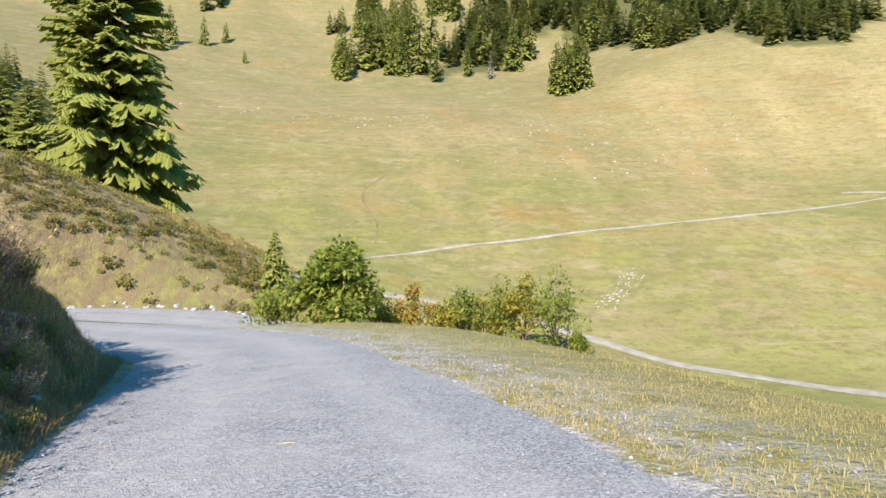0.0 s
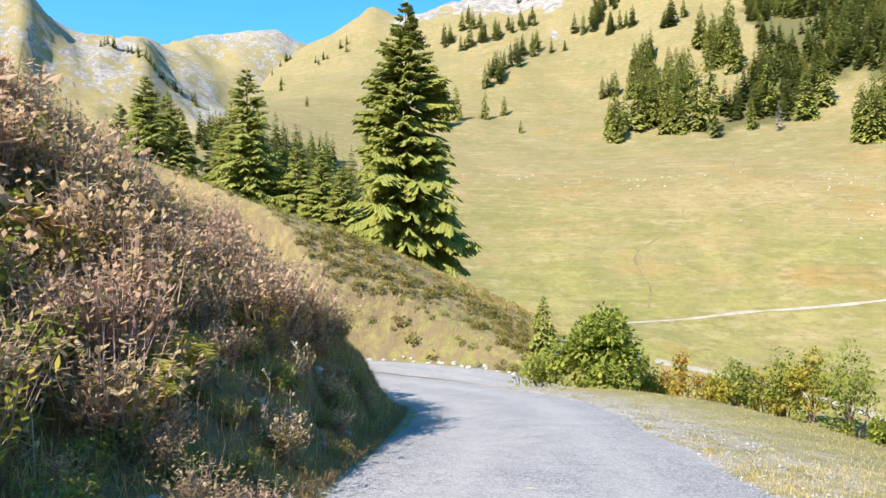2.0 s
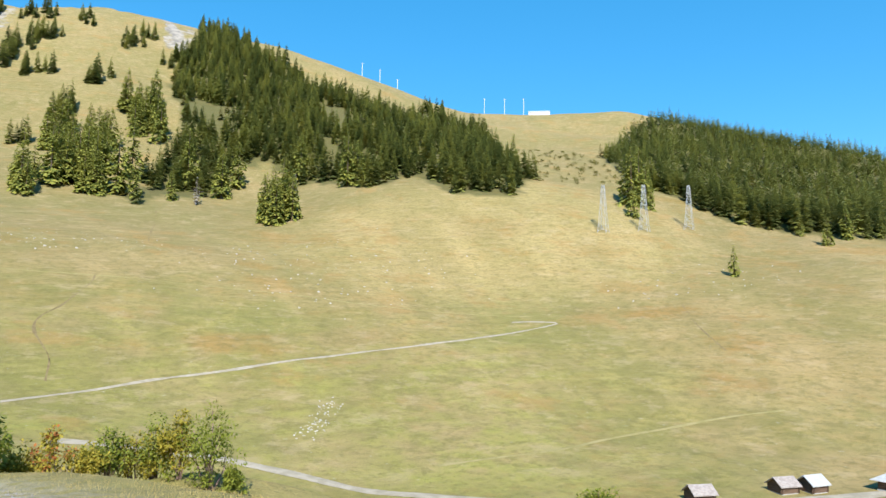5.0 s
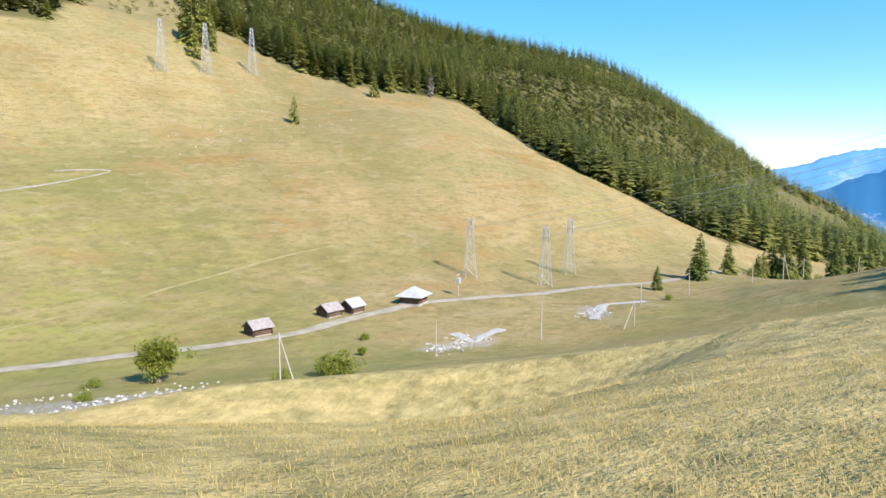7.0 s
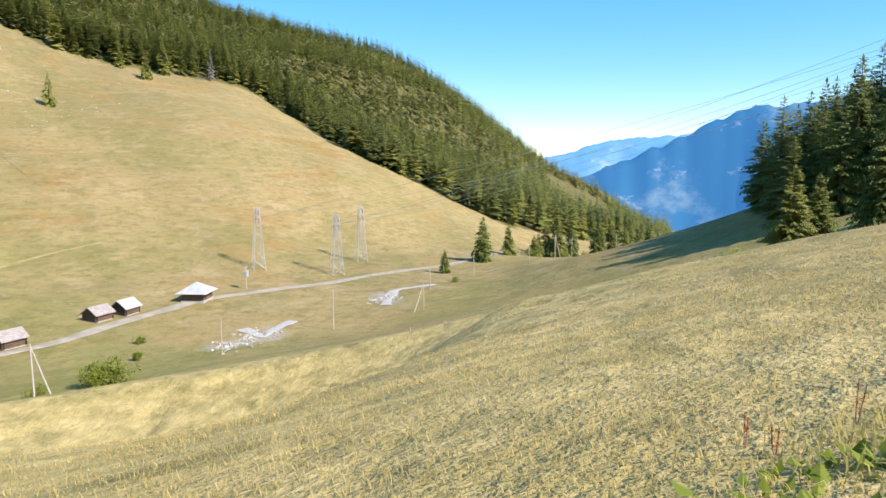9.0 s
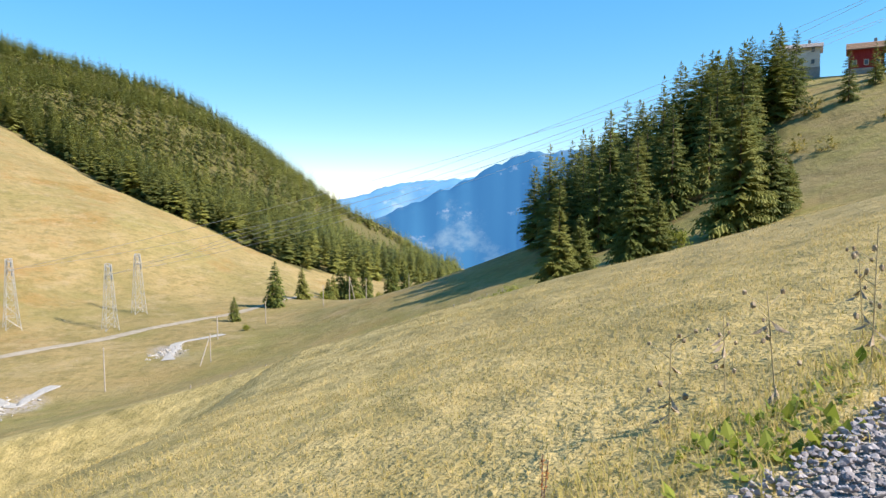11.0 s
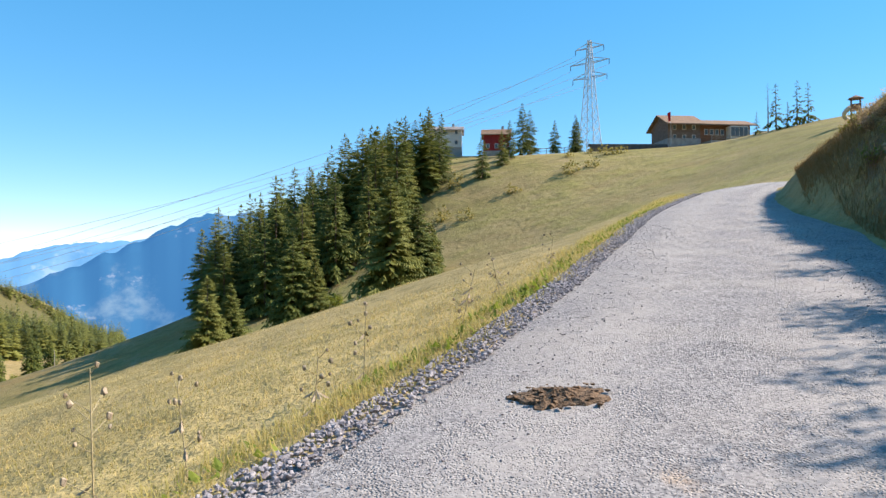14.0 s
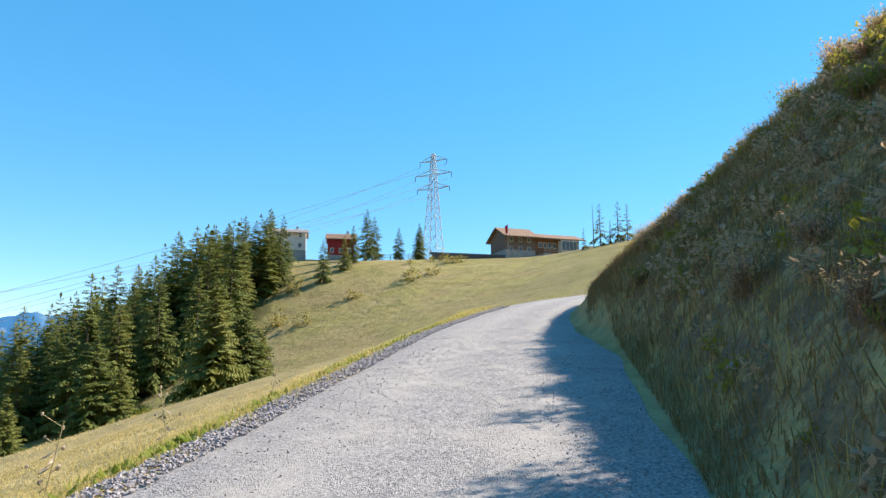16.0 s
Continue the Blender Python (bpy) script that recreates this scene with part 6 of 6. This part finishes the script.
def scatter(n, y0, y1, d0, d1, seed, power=1.0):
    """Points beside the road, between two distances from its middle."""
    g = np.random.default_rng(seed)
    keep = np.flatnonzero((ROAD[:, 1] > y0) & (ROAD[:, 1] < y1))
    i = g.choice(keep, n)
    run = np.gradient(ROAD[:, :2], axis=0)
    run /= np.linalg.norm(run, axis=1)[:, None]
    d = d0 + (d1 - d0) * g.random(n) ** power
    j = g.normal(0, 0.6, n) * (1 + 0.12 * np.abs(d))
    return ROAD[i, 0] + run[i, 1] * d + run[i, 0] * j, ROAD[i, 1] - run[i, 0] * d + run[i, 1] * j


def clumped(x, y, size, level, seed):
    """Keeps the points that fall on the denser patches."""
    w = patchy(x, y, size, seed) + 0.5 * patchy(x, y, size * 0.4, seed + 1) + np.random.default_rng(int(seed * 10)).normal(0, 0.5, len(x))
    return x[w > level], y[w > level]


blades("bank_grass", *scatter(52000, -2.5, 14, -2.15, -7.5, 601, 1.2), 0.17, 0.0045, 0.9, M_BANK, "olive grass hanging on the road bank", 1)
blades("bank_straw", *clumped(*scatter(26000, -2.5, 14, -2.3, -7.5, 602), 0.8, 0.1, 1.0), 0.26, 0.003, 0.8, M_STRAW, "dry straw among the bank plants", 2)
blades("bank_grass", *scatter(60000, -34, -9.5, -2.2, -10, 603, 1.3), 0.20, 0.0055, 0.9, M_BANK, "olive grass hanging on the upper road bank", 3)
blades("bank_straw", *clumped(*scatter(20000, -34, -9.5, -2.4, -10, 604), 0.9, 0.0, 2.0), 0.30, 0.004, 0.8, M_STRAW, "dry straw on the upper road bank", 4)
blades("bank_grass", *scatter(18000, -40, -25, -1.8, -4.5, 613, 1.2), 0.22, 0.008, 0.9, M_BANK, "olive grass at the foot of the farther bank", 13)
blades("bank_straw", *clumped(*scatter(22000, -48, -20, -2.4, -12, 612), 1.4, -0.1, 2.5), 0.35, 0.011, 0.8, M_BANK, "rough grass on the farther road bank", 11)
blades("meadow_grass", *scatter(45000, -20, 8, 2.25, 12, 605, 1.5), 0.06, 0.0045, 0.8, M_GRASS, "short grazed grass on the meadow below the road", 5)
blades("meadow_straw", *clumped(*scatter(90000, -22, 9, 2.3, 18, 606, 1.5), 1.3, -0.1, 3.0), 0.085, 0.0035, 1.1, M_STRAW, "pale dry grass on the meadow below the road", 6)
blades("meadow_straw", *clumped(*scatter(60000, -30, 9, 10, 38, 607, 1.4), 2.2, 0.25, 4.0), 0.08, 0.007, 1.2, M_STRAW, "pale dry grass farther down the meadow", 7)
blades("verge_grass", *clumped(*scatter(60000, 2, 24, 2.1, 8.5, 608), 0.9, -0.25, 5.0), 0.04, 0.004, 0.7, M_GRASS, "short turf on the wide gravelly verge", 8)
blades("verge_straw", *clumped(*scatter(16000, 1, 20, 4.5, 10, 609), 1.0, 0.2, 6.0), 0.11, 0.003, 0.9, M_STRAW, "tall pale grass on the edge of the verge", 9)
cx, cy = np.random.default_rng(5).uniform(-30, -5, 60000), np.random.default_rng(6).uniform(36, 52, 60000)
crest = (cy > 41.5 - 0.35 * (cx + 14)) & (patchy(cx, cy, 2.5, 3.0) > -0.5)
blades("spur_straw", cx[crest], cy[crest], 0.26, 0.012, 0.9, M_STRAW, "pale dry grass along the crest of the spur", 12)
blades("spur_grass", *clumped(np.random.default_rng(3).uniform(-26, -3, 9000), np.random.default_rng(4).uniform(35, 52, 9000), 1.6, 0.0, 7.0), 0.25, 0.010, 0.7, M_GRASS, "dry grass on the spur beyond the bend", 10)

blades("verge_grass", *clumped(*scatter(16000, -34, -8, 2.1, 3.4, 614), 0.8, -0.1, 9.0), 0.15, 0.0045, 0.9, M_GRASS, "rough yellow-green grass along the gravel edge", 14)

# tufts of broad green leaves along the gravel edge
gx, gy = clumped(*scatter(11000, -30, -7.2, 2.25, 3.0, 611), 0.9, 0.6, 8.0)
gz = land(gx, gy)
g = np.random.default_rng(12)
d = g.normal(size=(len(gx), 3))
d[:, 2] = np.abs(d[:, 2]) * 0.9 + 0.2
d /= np.linalg.norm(d, axis=1)[:, None]
l = g.uniform(0.05, 0.16, len(gx))
v, f = fronds(np.stack([gx, gy, gz], 1), d, l, l * 0.28, l * 0.2, g)
tagged(new("verge_leaves", mesh_from("verge_leaves", v, [f], [M_VERGE], False)), "fresh green leaves along the gravel edge", "plants", kind="stuff")


def dry_plant(x, y, h, seed):
    """A dead flower stalk with side shoots and fluffy seed heads."""
    g = np.random.default_rng(seed)
    t = thing("dry_stalk", "withered brown flower stalk on the road edge", "plant", stand(x, y, seed * 33), "withered stalks on the road edge")
    lean = g.normal(0, 0.12, 2)
    part("stem", *join([cone((0, 0, -0.05), (lean[0] * h, lean[1] * h, h), 0.006, 0.0035, 5)]), M_STALK, t)
    for i in range(int(4 + h * 6)):
        u = g.uniform(0.25, 1.0)
        p = np.array((lean[0] * h * u, lean[1] * h * u, h * u))
        a = g.random() * 6.28
        q = p + np.array((math.cos(a), math.sin(a), 0.7)) * g.uniform(0.05, 0.17)
        part("shoot", *join([cone(p, q, 0.003, 0.002, 4)]), M_STALK, t)
        v, f = BOULDERS[i % 4]
        part("seed_head", v * g.uniform(0.03, 0.055) * (0.8, 0.8, 1.5) + q, f, M_SEED, t)
    for i in range(5):
        u = g.uniform(0.1, 0.8)
        p = np.array([(lean[0] * h * u, lean[1] * h * u, h * u)])
        a = g.random() * 6.28
        part("dry_leaf", *fronds(p, np.array([(math.cos(a), math.sin(a), -0.3)]), np.array([0.12]), np.array([0.018]), np.array([0.04]), g), M_SEED, t)


for i, (y, d, h) in enumerate(((-9.3, 3.5, 0.62), (-9.8, 3.0, 0.75), (-10.3, 3.6, 0.6), (-10.6, 2.8, 0.95), (-11.3, 3.3, 0.7), (-12.2, 2.9, 0.55), (-13.2, 3.2, 0.8), (-14.8, 3.0, 0.75), (-16.5, 3.2, 0.7), (-18.5, 3.1, 0.6))):
    dry_plant(*on_bank(y, d), h, 700 + i)
for i in range(16):
    dry_plant(*on_bank(rng.uniform(0, 7), -rng.uniform(2.7, 4.5)), rng.uniform(0.4, 0.8), 730 + i)

def dock(x, y, h, seed):
    """A withered dock: upright stem crowded with rusty seeds."""
    g = np.random.default_rng(seed)
    t = thing("dock_stalk", "rust-red seed stalk of dock in the meadow", "plant", stand(x, y), "dock stalks in the meadow")
    for i in range(2):
        lean = g.normal(0, 0.12, 2)
        part("stem", *join([cone((0, 0, -0.05), (lean[0] * h, lean[1] * h, h), 0.005, 0.003, 5)]), M_TWIG, t)
        u = g.uniform(0.4, 1.0, 26)
        way = g.normal(size=(26, 3))
        way /= np.linalg.norm(way, axis=1)[:, None]
        tagged(part("seed_spray", *fronds(np.stack([lean[0] * h * u, lean[1] * h * u, h * u], 1), way, np.full(26, 0.02), np.full(26, 0.006), np.full(26, 0.003), g), M_LEAF_RED, t), kind="stuff")


dock(7.90, -6.70, 0.30, 760)
dock(7.70, -6.10, 0.24, 761)
dock(7.50, -6.20, 0.20, 762)

# ---- loose stone on and beside the road ----
x, y = scatter(10500, -34, -8.0, 1.88, 2.3, 621, 0.8)
strew("edge_stones", x, y, np.random.default_rng(1).uniform(0.02, 0.058, len(x)), ROCKS, M_STONE, "crushed grey-violet stone along the road edge", "stones", 14, 0.1, 0.035)
x, y = scatter(2600, 3, 20, 1.8, 3.6, 622, 1.6)
strew("edge_stones", x, y, np.random.default_rng(2).uniform(0.015, 0.05, len(x)), ROCKS, M_STONE, "small grey stones along the verge", "stones", 15, 0.2)
x, y = scatter(9000, -22, 12, -2.0, 2.0, 623)
strew("road_pebbles", x, y, np.random.default_rng(3).uniform(0.008, 0.026, len(x)) * 1.1, ROCKS[:3], M_STONE, "loose gravel on the road surface", "stones", 16, 0.1, 0.05)
rng = np.random.default_rng(31)
for i in range(26):
    q = on_bank(rng.uniform(0.5, 11), -rng.uniform(2.3, 3.4)) if i < 18 else on_bank(-rng.uniform(14, 24), -rng.uniform(2.4, 4.2))
    boulder(*q, rng.uniform(0.07, 0.2), i, "pale stone lodged in the road bank", "stones in the bank")


def dung(x, y, sx, sy, turn, seed):
    """A trodden heap with loose crumbs, following the road surface."""
    g = np.random.default_rng(seed)
    t = thing("dung_pat", "flattened pat of dry brown dung on the gravel", "dung", Matrix.Translation((x, y, spot(x, y))))
    c, sn = math.cos(radians(turn)), math.sin(radians(turn))
    place = lambda px, py: (px * c - py * sn, px * sn + py * c, spot(x + px * c - py * sn, y + px * sn + py * c) - spot(x, y))
    rings, around = 14, 40
    v = [(*place(0, 0)[:2], 0.12)]
    edge = 1 + 0.35 * patchy(np.cos(np.arange(around) * 6.283 / around), np.sin(np.arange(around) * 6.283 / around), 0.35, 2.0)
    for q in range(1, rings + 1):
        for w in range(around):
            r, a = q / rings * edge[w], w * 6.283 / around
            p = place(math.cos(a) * r * sx, math.sin(a) * r * sy)
            lump = 0.5 + 0.5 * float(patchy([p[0]], [p[1]], 0.07, 5.0)[0]) + 0.35 * g.random()
            v.append((p[0], p[1], p[2] + 0.055 + 0.075 * (1 - q / rings) ** 0.6 * lump - 0.03 * (q == rings)))
    f = [(0, 1 + w, 1 + (w + 1) % around) for w in range(around)]
    for q in range(rings - 1):
        for w in range(around):
            a, b = 1 + q * around + w, 1 + q * around + (w + 1) % around
            f += [(a, a + around, b + around), (a, b + around, b)]
    part("crust", np.array(v), np.array(f), M_DUNG, t)
    for i in range(70):
        k, m = ROCKS[i % 6]
        a, r = g.random() * 6.28, 0.3 + 0.95 * g.random()
        p = np.array(place(math.cos(a) * r * sx, math.sin(a) * r * sy)) + (0, 0, 0.075 + 0.04 * max(0, 1 - r))
        part("crumb", k * g.uniform(0.015, 0.05) * (1.3, 1.3, 0.7) + p, m, M_DUNG, t)


dung(8.15, -11.85, 0.32, 0.21, 60, 1)
tw = thing("straw_stick", "short pale straw lying on the gravel", "stick", Matrix.Translation((-1.0, 5.45, spot(-1.0, 5.45) + 0.05)))
part("stem", *join([cone((-0.12, 0, 0.0), (0.02, 0.01, 0.012), 0.006, 0.006, 5), cone((0.02, 0.01, 0.012), (0.14, -0.01, 0.0), 0.006, 0.004, 5)]), M_STALK, tw)
